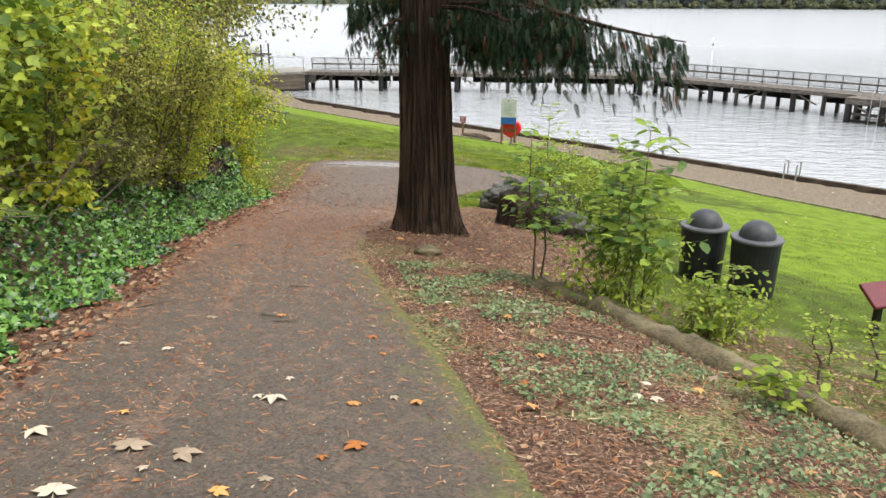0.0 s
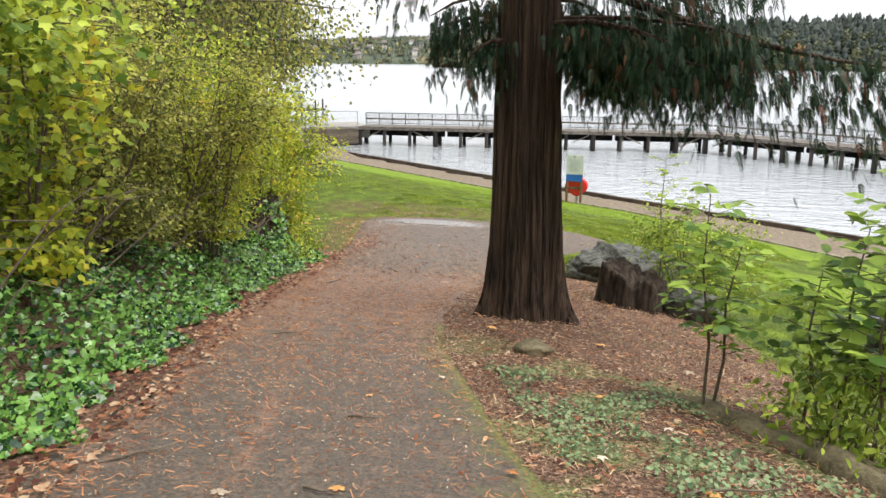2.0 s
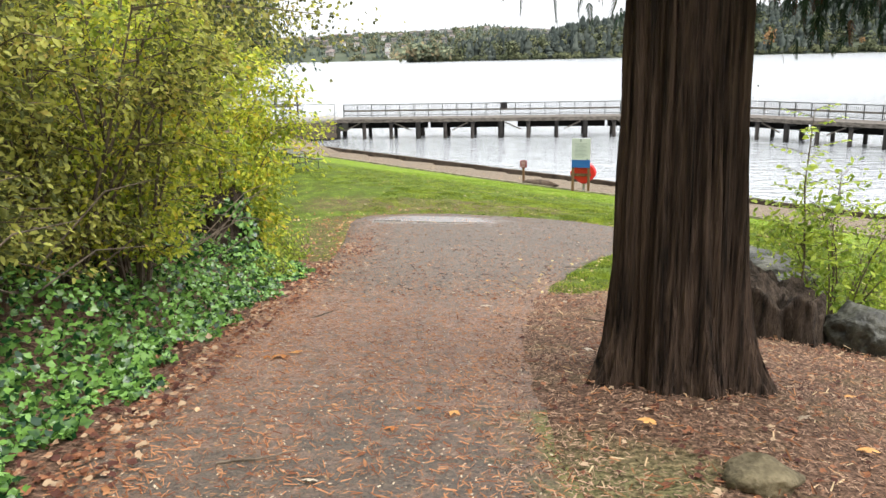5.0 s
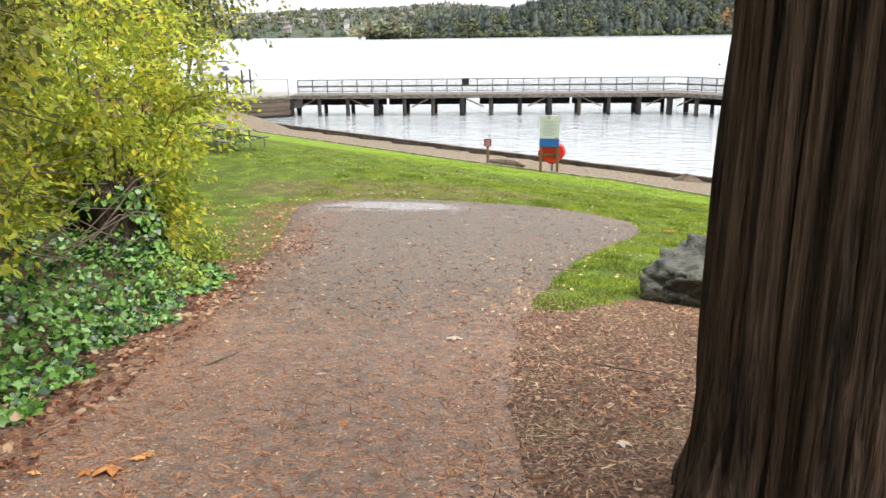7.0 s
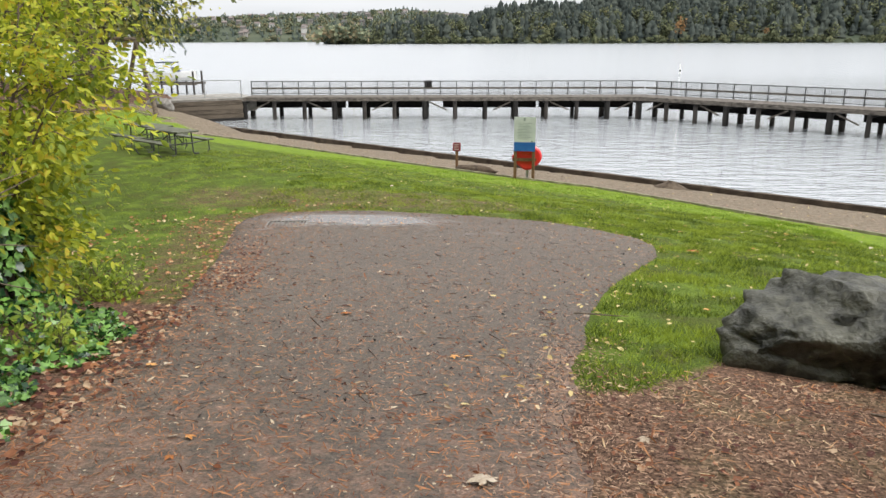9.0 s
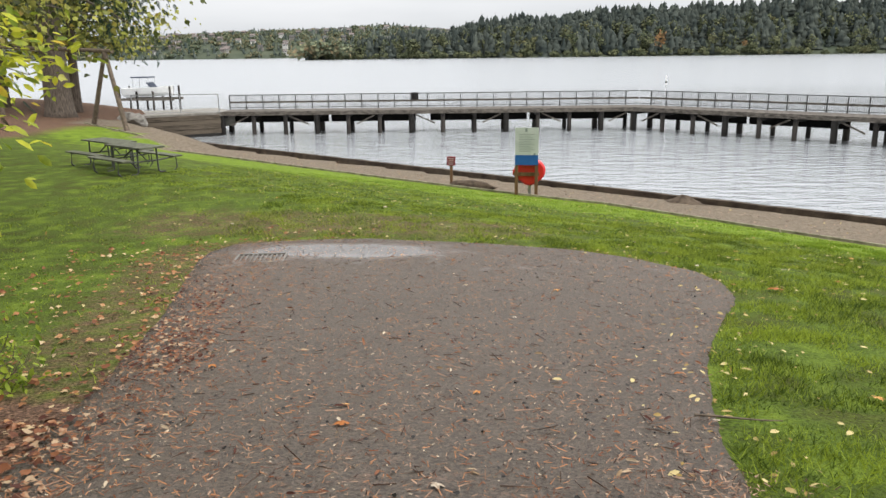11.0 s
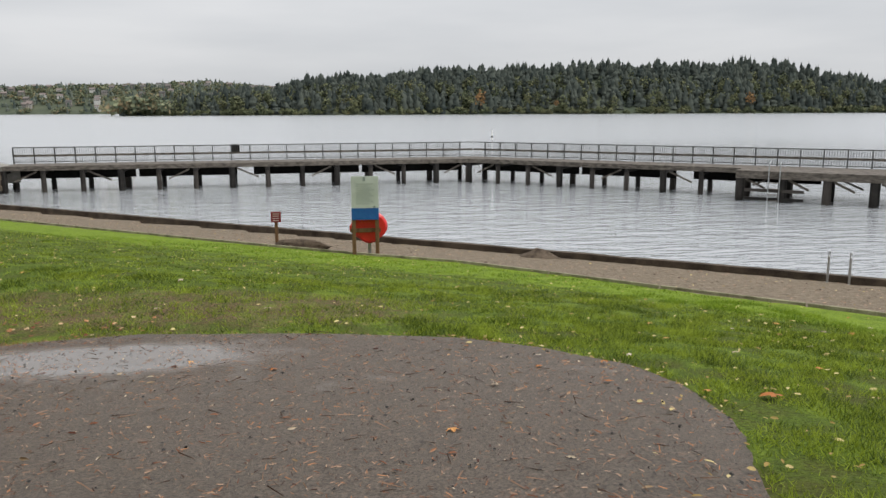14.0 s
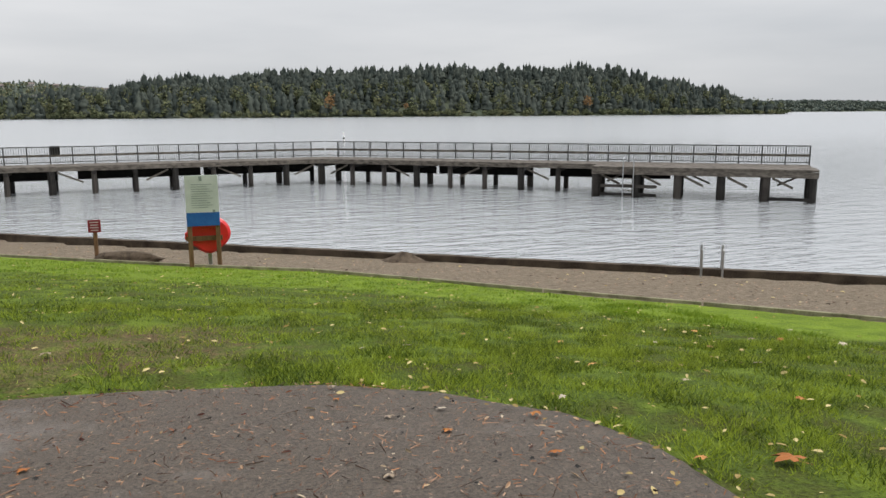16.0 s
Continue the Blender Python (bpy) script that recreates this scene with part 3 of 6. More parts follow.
def build_path():
    ys = np.concatenate([np.arange(-7.5, 24.0, 0.1), np.arange(24.0, 25.13, 0.04)])
    cols = 26
    us = np.linspace(0, 1, cols)
    V, needles, moss, wet = [], [], [], []
    for y in ys:
        lx, rx = float(left_edge(y)), float(right_edge(y))
        lx += 0.05 * noise.noise(Vector((0, y * 1.5, 0))) + 0.03 * noise.noise(Vector((0, y * 6, 4)))
        rx += 0.05 * noise.noise(Vector((9, y * 1.5, 0))) + 0.03 * noise.noise(Vector((9, y * 6, 4)))
        for i, u in enumerate(us):
            x = lx + (rx - lx) * u
            crown = 0.04 - 0.03 * (2 * u - 1) ** 6
            V.append((x, y, zfun(x, y) + crown + 0.004 * noise.noise(Vector((x * 1.3, y * 1.3, 0)))))
            band = math.exp(-((u - 0.40 - 0.02 * math.sin(y)) / 0.03) ** 2) * (y < 10) * 0.6 + math.exp(-((u - 0.1) / 0.09) ** 2) * (0.5 if y < 14 else 0.22)
            cedar = math.exp(-((y - 11.5) / 3.8) ** 2) * (0.77 + 0.12 * math.cos(5 * u))
            needles.append(max(band, cedar, 0.32 - 0.12 * float(smooth(14, 18, y))))
            needles[-1] = max(needles[-1], 0.6 * float(smooth(0.84, 1.0, u)) * (8.5 < y < 16))
            moss.append((0.42 * float(smooth(0.70, 0.97, u)) + 0.6 * float(smooth(0.955, 0.99, u))) * (y < 9.5) + 0.05)
            wet.append(1.4 * math.exp(-(((x + 6.4) / 1.35) ** 2 + ((y - 24.2) / 0.48) ** 2)) + 0.25 * math.exp(-((y - 23.0) / 1.5) ** 2))
    n = len(ys)
    ids = np.arange(n * cols).reshape(n, cols)
    F = np.stack([ids[:-1, :-1], ids[:-1, 1:], ids[1:, 1:], ids[1:, :-1]], -1).reshape(-1, 4).tolist()
    # cut side all round
    rim = list(ids[0, :]) + list(ids[1:, -1]) + list(ids[-1, -2::-1]) + list(ids[-2:0:-1, 0])
    base = len(V)
    for k in rim:
        V.append((V[k][0], V[k][1], V[k][2] - 0.12))
    for i in range(len(rim)):
        j = (i + 1) % len(rim)
        F.append((rim[i], base + i, base + j, rim[j]))
    ob = raw("path", V, F, asphalt_material(), smoothed=True)
    pad = [0.0] * len(rim)
    for key, val in (("needles", needles), ("moss", moss), ("wet", wet)):
        a = ob.data.attributes.new(key, "FLOAT", "POINT")
        a.data.foreach_set("value", np.array(val + pad, np.float32))
    return tagged(ob, "worn grey asphalt path with needles, moss and a wet patch", "path", kind="structure")


path = build_path()


def water_material():
    m = bpy.data.materials.new("lake_water")
    m.use_nodes = True
    n, l = m.node_tree.nodes, m.node_tree.links
    b = n["Principled BSDF"]
    b.inputs["Base Color"].default_value = (0.34, 0.355, 0.37, 1)
    b.inputs["IOR"].default_value = 2.6
    co = n.new("ShaderNodeTexCoord")
    sep = n.new("ShaderNodeSeparateXYZ")
    l.new(co.outputs["Object"], sep.inputs[0])

    def far(lo, hi, v0, v1):
        r = n.new("ShaderNodeMapRange")
        for key, val in (("From Min", lo), ("From Max", hi), ("To Min", v0), ("To Max", v1)):
            r.inputs[key].default_value = val
        l.new(sep.outputs["Y"], r.inputs["Value"])
        return r.outputs[0]

    h = None
    for scale, stretch, amount in ((0.8, (0.55, 1.7, 1), 0.9), (1.9, (0.55, 1.7, 1), 0.6), (4.5, (0.6, 1.5, 1), 0.2)):
        mp = n.new("ShaderNodeMapping")
        mp.inputs["Scale"].default_value = stretch
        mp.inputs["Rotation"].default_value = (0, 0, radians(-5))
        l.new(co.outputs["Object"], mp.inputs["Vector"])
        t = n.new("ShaderNodeTexNoise")
        t.inputs["Scale"].default_value, t.inputs["Detail"].default_value = scale, 3
        t.inputs["Distortion"].default_value = 0.4
        l.new(mp.outputs[0], t.inputs["Vector"])
        k = n.new("ShaderNodeMath")
        k.operation = "MULTIPLY_ADD"
        k.inputs[1].default_value = amount
        l.new(t.outputs["Fac"], k.inputs[0])
        if h is None:
            k.inputs[2].default_value = 0
        else:
            l.new(h, k.inputs[2])
        h = k.outputs[0]
    bp = n.new("ShaderNodeBump")
    bp.inputs["Distance"].default_value = 0.16
    l.new(far(66, 130, 0.62, 0.05), bp.inputs["Strength"])
    l.new(far(60, 150, 0.04, 0.22), b.inputs["Roughness"])
    l.new(h, bp.inputs["Height"])
    l.new(bp.outputs[0], b.inputs["Normal"])
    return m


WATER = -6.2
water = raw("water", [(-3200, -2, WATER), (3400, -2, WATER), (3400, 3800, WATER), (-3200, 3800, WATER)], [(0, 1, 2, 3)], water_material())
tagged(water, "calm grey lake with small ripples under an overcast sky", "lake", kind="structure")

# ---- shore: sea wall, lawn edging ----
ALONG = Vector((-0.81, 0.585, 0)).normalized()
INLAND = Vector((0.585, 0.81, 0)).normalized() * -1


def shore_point(x0, s, z):
    """A place s metres inland of the wall whose foot on the wall has this x."""
    t = (x0 - 13.5) / ALONG.x
    p = Vector((13.5, 33.4, 0)) + ALONG * t + INLAND * s
    return Vector((p.x, p.y, z))


def strip_along(name, xs, s0, s1, top, bottom, mat, wob=0.03):
    bm = bmesh.new()
    prev = None
    for i, x in enumerate(xs):
        w = wob * noise.noise(Vector((x * 0.7, s0, 1.0)))
        h = 0.6 * wob * noise.noise(Vector((x * 1.1, s0, 5.0)))
        a = s0(x) if callable(s0) else s0
        c = s1(x) if callable(s1) else s1
        row = [bm.verts.new(shore_point(x, s + w, z)) for s, z in ((a, bottom + h), (a, top + h), (c, top + h), (c, bottom + h))]
        if prev:
            for k in range(4):
                bm.faces.new((prev[k], prev[(k + 1) % 4], row[(k + 1) % 4], row[k]))
        else:
            bm.faces.new(row)
        prev = row
    bm.faces.new(prev[::-1])
    bmesh.ops.recalc_face_normals(bm, faces=bm.faces)
    return part(name, bm, mat)


seawall = tagged(strip_along("seawall", np.arange(60, -26.5, -0.9), -0.05, 0.20, -5.80, -7.4, WALLDARK, 0.05), "low dark weathered concrete sea wall along the shore", "sea wall", kind="structure")

edging_root = tagged(empty("lawn_edging", 0, 0, 0), "low weathered timber edging between lawn and sand", "edging", kind="structure")


def edge_place(x):
    """The lawn's lower edge, found along the wall's normal."""
    p = shore_point(x, 6, 0)
    for _ in range(4):
        p = shore_point(x, float(lawn_line(p.x)) - 0.05, 0)
    p.z = zfun(p.x, p.y)
    return p


for a, c in zip(np.arange(-24, 15, 2.4), np.arange(-21.6, 17.4, 2.4)):
    p, q = edge_place(a), edge_place(c - 0.03)
    bm = beam(p + Vector((0, 0, 0.03)), q + Vector((0, 0, 0.03)), 0.055, 0.09, 0.01)
    part("edging_board", bm, EDGEWOOD, edging_root)

# ---- far shore ----


def ridge(name, x0, x1, y0, depth, height, seed, mat):
    """A hill: height(u) metres along its length."""
    nxr, nyr = 90, 14
    V, F = [], []
    for j in range(nyr):
        v = j / (nyr - 1)
        for i in range(nxr):
            u = i / (nxr - 1)
            x = x0 + (x1 - x0) * u
            y = y0 + depth * v + 25 * noise.noise(Vector((u * 9, 0, seed))) * (1 - v)
            rise = math.sin(min(v * 1.5, 1) * math.pi / 2)
            z = WATER - 0.8 + (height(u) * rise + 6 * noise.noise(Vector((u * 12, v * 3, seed))) * rise)
            V.append((x, y, z))
    for j in range(nyr - 1):
        for i in range(nxr - 1):
            k = j * nxr + i
            F.append((k, k + 1, k + nxr + 1, k + nxr))
    return raw(name, V, F, mat, smoothed=True), V, nxr, nyr


def cone_trees(name, places, heights, widths, mat, parent=None, tiers=5):
    """Far conifers: a narrow ragged spire of drooping bough whorls, each tree one joined piece."""
    V, F = [], []
    sides = 6
    for (x, y, z), h, w in zip(places, heights, widths):
        blunt = 0.28 + 0.35 * rng.random()
        bend = 0.05 * h * rng.normal()
        prev = None
        for t in range(tiers + 1):
            u = t / tiers
            for out in (1.0, 0.78):
                zz = z + h * (u + (0.0 if out == 1.0 else 0.4 / tiers)) / (1 + 0.4 / tiers)
                r = w * out * (1 - u) ** (1 - blunt) * (0.7 + 0.6 * rng.random()) + 0.02 * w
                b = len(V)
                off = rng.random() * 0.6
                for k in range(sides):
                    a = off + 2 * math.pi * k / sides
                    rr = r * (0.6 + 0.75 * rng.random())
                    V.append((x + bend * u + rr * math.cos(a), y + rr * math.sin(a), zz - 0.05 * h * rng.random() * out))
                if prev is not None:
                    for k in range(sides):
                        F.append((prev + k, prev + (k + 1) % sides, b + (k + 1) % sides, b + k))
                prev = b
    return raw(name, V, F, mat, parent, True)


def blob_trees(name, places, heights, widths, mat, parent=None, k=90):
    """Far broadleaf crowns: clumps of tilted leaves masses."""
    P, A, N, L = [], [], [], []
    for (x, y, z), h, w in zip(places, heights, widths):
        d = dirs(k)
        P.append(np.array([x, y, z + h * 0.55]) + d * np.array([w, w, h * 0.45]) * (0.45 + 0.55 * rng.random((k, 1))))
        A.append(dirs(k))
        N.append(d + 0.4 * dirs(k))
        L.append(w * (0.16 + 0.26 * rng.random(k)))
    L = np.concatenate(L)
    return scatter(name, np.concatenate(P), np.concatenate(A), np.concatenate(N), L, L, CHIPS, mat, parent)


def hill_points(V, nxr, nyr, count, vmin=0.0, vmax=1.0, upow=1.0):
    out = []
    for _ in range(count):
        u, v = rng.random(), vmin + (vmax - vmin) * rng.random()
        i, j = min(int(u * (nxr - 1)), nxr - 2), min(int(v * (nyr - 1)), nyr - 2)
        fu, fv = u * (nxr - 1) - i, v * (nyr - 1) - j
        p = [np.array(V[(j + b) * nxr + i + a]) for a in (0, 1) for b in (0, 1)]
        out.append(p[0] * (1 - fu) * (1 - fv) + p[1] * (1 - fu) * fv + p[2] * fu * (1 - fv) + p[3] * fu * fv)
    return np.array(out)


def wood_height(u):
    return float(np.interp(u, [0, 0.08, 0.2, 0.35, 0.5, 0.65, 0.8, 0.93, 1.0], [1, 12, 32, 44, 52, 52, 54, 34, 2]))


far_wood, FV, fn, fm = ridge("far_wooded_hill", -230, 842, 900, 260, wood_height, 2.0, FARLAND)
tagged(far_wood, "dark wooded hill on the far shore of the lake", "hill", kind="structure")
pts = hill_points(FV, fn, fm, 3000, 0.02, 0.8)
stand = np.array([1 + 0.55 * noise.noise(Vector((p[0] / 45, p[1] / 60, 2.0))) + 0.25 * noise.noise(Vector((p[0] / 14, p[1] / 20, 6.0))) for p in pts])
tagged(cone_trees("far_conifers", pts, (11 + 12 * rng.random(len(pts)) ** 1.3) * stand, 3.8 + 3.0 * rng.random(len(pts)), HAZEFARCONIFER, tiers=5), "dense dark green conifers covering the far hill", "forest", kind="stuff")
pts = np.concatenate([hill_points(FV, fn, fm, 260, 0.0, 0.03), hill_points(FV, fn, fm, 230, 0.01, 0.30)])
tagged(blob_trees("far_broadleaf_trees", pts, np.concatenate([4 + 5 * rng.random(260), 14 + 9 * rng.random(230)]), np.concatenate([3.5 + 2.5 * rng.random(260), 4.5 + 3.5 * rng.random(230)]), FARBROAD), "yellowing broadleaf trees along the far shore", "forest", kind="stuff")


OR = np.array([(172, 898, 20), (508, 899, 19), (262, 896, 9)], float)
tagged(blob_trees("autumn_trees", [(a[0], a[1], WATER + 8) for a in OR], OR[:, 2], OR[:, 2] * 0.34, FARORANGE), "orange autumn trees among dark conifers on the far shore", "trees", kind="stuff")

pts = np.stack([-235 + 60 * rng.random(9), 885 + 20 * rng.random(9), np.full(9, WATER + 1)], 1)
tagged(blob_trees("far_point_trees", pts, 16 + 8 * rng.random(9), 9 + 4 * rng.random(9), HAZEBROAD), "pale yellow-green trees on the point of the far wood", "trees", kind="stuff")


def town_height(u):
    return float(np.interp(u, [0, 0.3, 0.6, 0.8, 1.0], [22, 36, 54, 62, 40]))


far_town, TV, tn, tm = ridge("far_town_hill", -1500, 60, 1500, 500, town_height, 5.0, FARLAND)
tagged(far_town, "distant hillside with houses among trees", "hill", kind="structure")
pts = hill_points(TV, tn, tm, 3200, 0.0, 0.9)
k = len(pts) // 2
# hillside trees wear the haze-tinted colours
tagged(cone_trees("far_hillside_conifers", pts[:k], 7 + 10 * rng.random(k) ** 2, 2.6 + 2 * rng.random(k), HAZECONIFER), "conifers on the distant hillside", "forest", kind="stuff")
tagged(blob_trees("far_hillside_trees", pts[k:], 6 + 5 * rng.random(len(pts) - k), 5 + 4 * rng.random(len(pts) - k), HAZEBROAD), "autumn trees on the distant hillside", "forest", kind="stuff")


def house_meshes():
    w, d, h = 10.0, 7.0, 4.6
    bw = bmesh.new()
    add_box(bw, 0, 0, h / 2 - 3, w, d, h + 6)
    br = bmesh.new()
    v = [br.verts.new(p) for p in ((-w / 2 - 0.6, -d / 2 - 0.6, h), (w / 2 + 0.6, -d / 2 - 0.6, h), (w / 2 + 0.6, d / 2 + 0.6, h), (-w / 2 - 0.6, d / 2 + 0.6, h), (-w / 2 - 0.6, 0, h + 3.2), (w / 2 + 0.6, 0, h + 3.2))]
    for f in ((0, 1, 5, 4), (3, 4, 5, 2), (0, 4, 3), (1, 2, 5), (0, 3, 2, 1)):
        br.faces.new([v[i] for i in f])
    return bw, br


HW2 = material("house_paint", (0.22, 0.20, 0.18), (0.62, 0.60, 0.57), 0.5, 0.8, 0, 3, obj=1.6)
HR2 = material("house_shingle", (0.10, 0.095, 0.09), (0.20, 0.165, 0.15), 0.5, 0.8, 0, 3, obj=1.4)
HGLASS = material("house_glass", (0.03, 0.035, 0.04), (0.07, 0.075, 0.08), 1, 0.2, 0, 3, 0.5)
house = empty("house", -300, 1540, 20)
tagged(house, "distant pale house with a pitched roof among trees", "house", "houses on the far hillside")
for nm, bm_, mt in zip(("wall", "roof"), house_meshes(), (HW2, HR2)):
    part(nm, bm_, mt, house)
for wx in (-3.1, 0.0, 3.1):
    part("window", box(wx, -3.53, 3.0, 1.9, 0.1, 1.4), HGLASS, house)
hp = hill_points(TV, tn, tm, 190, 0.01, 0.7)
house.matrix_basis = pose(hp[0][0], hp[0][1] - 6, hp[0][2] + 2.5)
for q in hp[1:]:
    copy_thing(house, pose(q[0], q[1] - 6, q[2] + 2.5, 0, 0, 40 * rng.random() - 20))

far_right, RV, rn_, rm_ = ridge("far_right_hill", 1900, 3900, 2900, 400, lambda u: float(np.interp(u, [0, 0.2, 0.6, 1], [18, 30, 42, 30])), 8.0, FARLAND)
tagged(far_right, "faint low hills beyond the end of the lake", "hill", kind="structure")
pts = hill_points(RV, rn_, rm_, 500, 0.0, 0.9)
tagged(blob_trees("far_right_trees", pts, 14 + 6 * rng.random(500), 18 + 8 * rng.random(500), HAZECONIFER), "trees on the farthest hills", "forest", kind="stuff")

# ---- pier ----
PA, PB = Vector((-24.1, 67.5, 0)), Vector((5.6, 69.6, 0))
PD = Vector((0.764, -0.646, 0)).normalized()
PC = PB + PD * 29.6
DECK, DECK_W = -4.54, 2.6
pier = tagged(empty("pier", PA.x, PA.y, WATER), "long weathered timber pier on piles with a railing", "pier")


def world_part(name, bm, mat, parent, label=""):
    """A part whose mesh is written in world places, under a thing standing elsewhere."""
    ob = part(name, bm, mat, parent, label)
    ob.matrix_parent_inverse = Matrix.Translation(-parent.matrix_basis.translation) if not parent.parent else Matrix()
    return ob


def pier_arm(a, b, first, last, wide=DECK_W):
    d = (b - a).normalized()
    back = Vector((-d.y, d.x, 0))
    if back.y < 0:
        back = -back
    L = (b - a).length
    mid = (a + b) / 2 + back * wide / 2 + d * (last - first) * 0.5
    rot = Matrix((d, back, Vector((0, 0, 1)))).transposed().to_4x4()
    world_part("deck", box(mid.x, mid.y, DECK - 0.04 - 0.004 * last, L + last + first, wide, 0.08, 0, rot), PIERWOOD, pier, "weathered plank deck")
    for off in (0.06, wide - 0.06):
        c = (a + b) / 2 + back * off
        # far fascia and cross beams get darker timber, underdeck shade as colour
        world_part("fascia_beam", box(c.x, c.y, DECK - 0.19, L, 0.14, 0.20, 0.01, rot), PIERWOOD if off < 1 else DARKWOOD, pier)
    n = int(L / 2.25)
    for i in range(n + 1):
        p = a + d * min(i * L / n, L)
        for row, off in enumerate((0.15, wide - 0.15)):
            q = p + back * off
            thick = 0.15 + 0.05 * ((i * 7 + row * 3) % 3 == 0)
            lean = 0.06 * noise.noise(Vector((i * 3.1, row, 7)))
            bm = tube([(q.x + lean, q.y, WATER - 2), (q.x + lean * 0.6, q.y, WATER + 0.5), (q.x, q.y, DECK - 0.3)], [thick * 1.08, thick * 1.03, thick], 10, 0.12, i)
            world_part("support_post", bm, PILEWOOD if (i + row) % 3 else DARKWOOD, pier)
        c0, c1 = p + back * -0.05, p + back * (wide + 0.05)
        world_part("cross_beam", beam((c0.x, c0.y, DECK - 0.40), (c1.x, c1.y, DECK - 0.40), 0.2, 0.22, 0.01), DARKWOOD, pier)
        if i < n and i % 2 == 0:
            q0 = p + back * 0.2 + d * (0.3 if i % 4 else 1.9)
            q1 = p + back * 0.25 + d * (1.7 if i % 4 else 0.6)
            world_part("brace", beam((q0.x, q0.y, DECK - 0.36), (q1.x, q1.y, DECK - 0.98), 0.07, 0.10), PIERWOOD, pier)
    # near-black boards between the far piles: the deck's shade put into a dark band
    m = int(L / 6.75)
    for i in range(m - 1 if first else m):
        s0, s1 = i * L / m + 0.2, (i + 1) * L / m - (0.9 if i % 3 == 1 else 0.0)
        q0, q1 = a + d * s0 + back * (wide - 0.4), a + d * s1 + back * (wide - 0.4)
        world_part("underdeck_board", beam((q0.x, q0.y, DECK - 0.62), (q1.x, q1.y, DECK - 0.62), 0.06, 0.66), BLACKWOOD, pier)
    # railing along the far side
    np_ = int(L / 1.22)
    for i in range(np_ + 1):
        p = a + d * (i * L / np_) + back * (wide - 0.12)
        world_part("rail_post", box(p.x, p.y, DECK + 0.53, 0.085, 0.085, 1.06, 0.006, rot), GREYRAIL, pier)
    r0, r1 = a + back * (wide - 0.12) - d * (first * 0.95), b + back * (wide - 0.12) + d * (last * 0.95)
    for z, w, h, mt in ((1.05, 0.07, 0.06, GREYRAIL), (0.52, 0.05, 0.13, PIERWOOD), (0.12, 0.04, 0.05, GREYRAIL)):
        world_part("rail", beam((r0.x, r0.y, DECK + z), (r1.x, r1.y, DECK + z), w, h), mt, pier)
    bar = bmesh.new()
    add_box(bar, 0, 0, 0, 0.024, 0.024, 0.92)
    bar_mesh = bpy.data.meshes.new("baluster")
    bar.to_mesh(bar_mesh)
    bar.free()
    bar_mesh.materials.append(GREYRAIL)
    for i in range(np_):
        for k in range(1, 9):
            p = a + back * (wide - 0.12) + d * (L / np_) * (i + k / 9)
            o = new("baluster", bar_mesh)
            o.parent = pier
            o.matrix_basis = pose(p.x - PA.x, p.y - PA.y, DECK + 0.58 - WATER)


pier_arm(PA, PB, 0, 1)
pier_arm(PB, PC, 1, 0)
pn = Vector((-0.646, -0.764, 0)).normalized()


def pier_platform():
    s0, s1, w = 18.3, 29.7, 2.1
    rot = Matrix((PD, -pn, Vector((0, 0, 1)))).transposed().to_4x4()
    c = PB + PD * (s0 + s1) / 2 + pn * (w / 2)
    world_part("platform_deck", box(c.x, c.y, DECK - 0.03, s1 - s0, w, 0.1, 0, rot), PIERWOOD, pier, "wider plank platform at the pier's end")
    f = PB + PD * (s0 + s1) / 2 + pn * (w - 0.05)
    world_part("platform_fascia", box(f.x, f.y, DECK - 0.25, s1 - s0, 0.16, 0.30, 0.01, rot), PIERWOOD, pier)
    for i, s in enumerate(np.linspace(s0 + 0.2, s1 - 0.25, 6)):
        for off in (w - 0.25, 0.2):
            p = PB + PD * s + pn * off
            world_part("support_post", tube([(p.x, p.y, WATER - 2), (p.x, p.y, DECK - 0.3)], [0.24, 0.22], 10, 0.1, i), DARKWOOD if i % 2 else PILEWOOD, pier)
        if i < 5:
            p, q = PB + PD * (s + 0.3) + pn * (w - 0.3), PB + PD * (s + 1.3) + pn * (w - 0.3)
            world_part("brace", beam((p.x, p.y, DECK - 0.45), (q.x, q.y, DECK - 0.95), 0.08, 0.12), PIERWOOD, pier)
    for z, runs in ((WATER + 0.62, 1), (WATER + 0.16, 2)):
        for sa, sb in ((18.8, 21.8), (27.4, 29.6))[:runs]:
            p, q = PB + PD * sa + pn * (w - 0.1), PB + PD * sb + pn * (w - 0.1)
            world_part("waler", beam((p.x, p.y, z), (q.x, q.y, z), 0.14, 0.16), PILEWOOD if runs == 1 else DARKWOOD, pier)
    # swim ladder
    p = PB + PD * 20.3 + pn * (w + 0.08)
    for off in (-0.28, 0.28):
        q = p + PD * off
        world_part("ladder_rail", tube([(q.x, q.y, WATER - 0.3), (q.x, q.y, DECK + 0.45), (q.x - pn.x * 0.3, q.y - pn.y * 0.3, DECK + 0.5)], [0.03, 0.03, 0.03], 6), STEEL, pier)
    for k in range(5):
        z = WATER + 0.1 + k * 0.32
        a, b = p - PD * 0.28, p + PD * 0.28
        world_part("ladder_rung", beam((a.x, a.y, z), (b.x, b.y, z), 0.06, 0.04), PIERWOOD, pier)


pier_platform()
# dark notice box on the railing
nb = tagged(part("notice_box", box(0, 0, 0.3, 0.55, 0.18, 0.6, 0.02), DARKWOOD), "small dark box fixed to the pier railing", "box")
nb.matrix_basis = pose(-10.4, 71.15, DECK + 0.5)



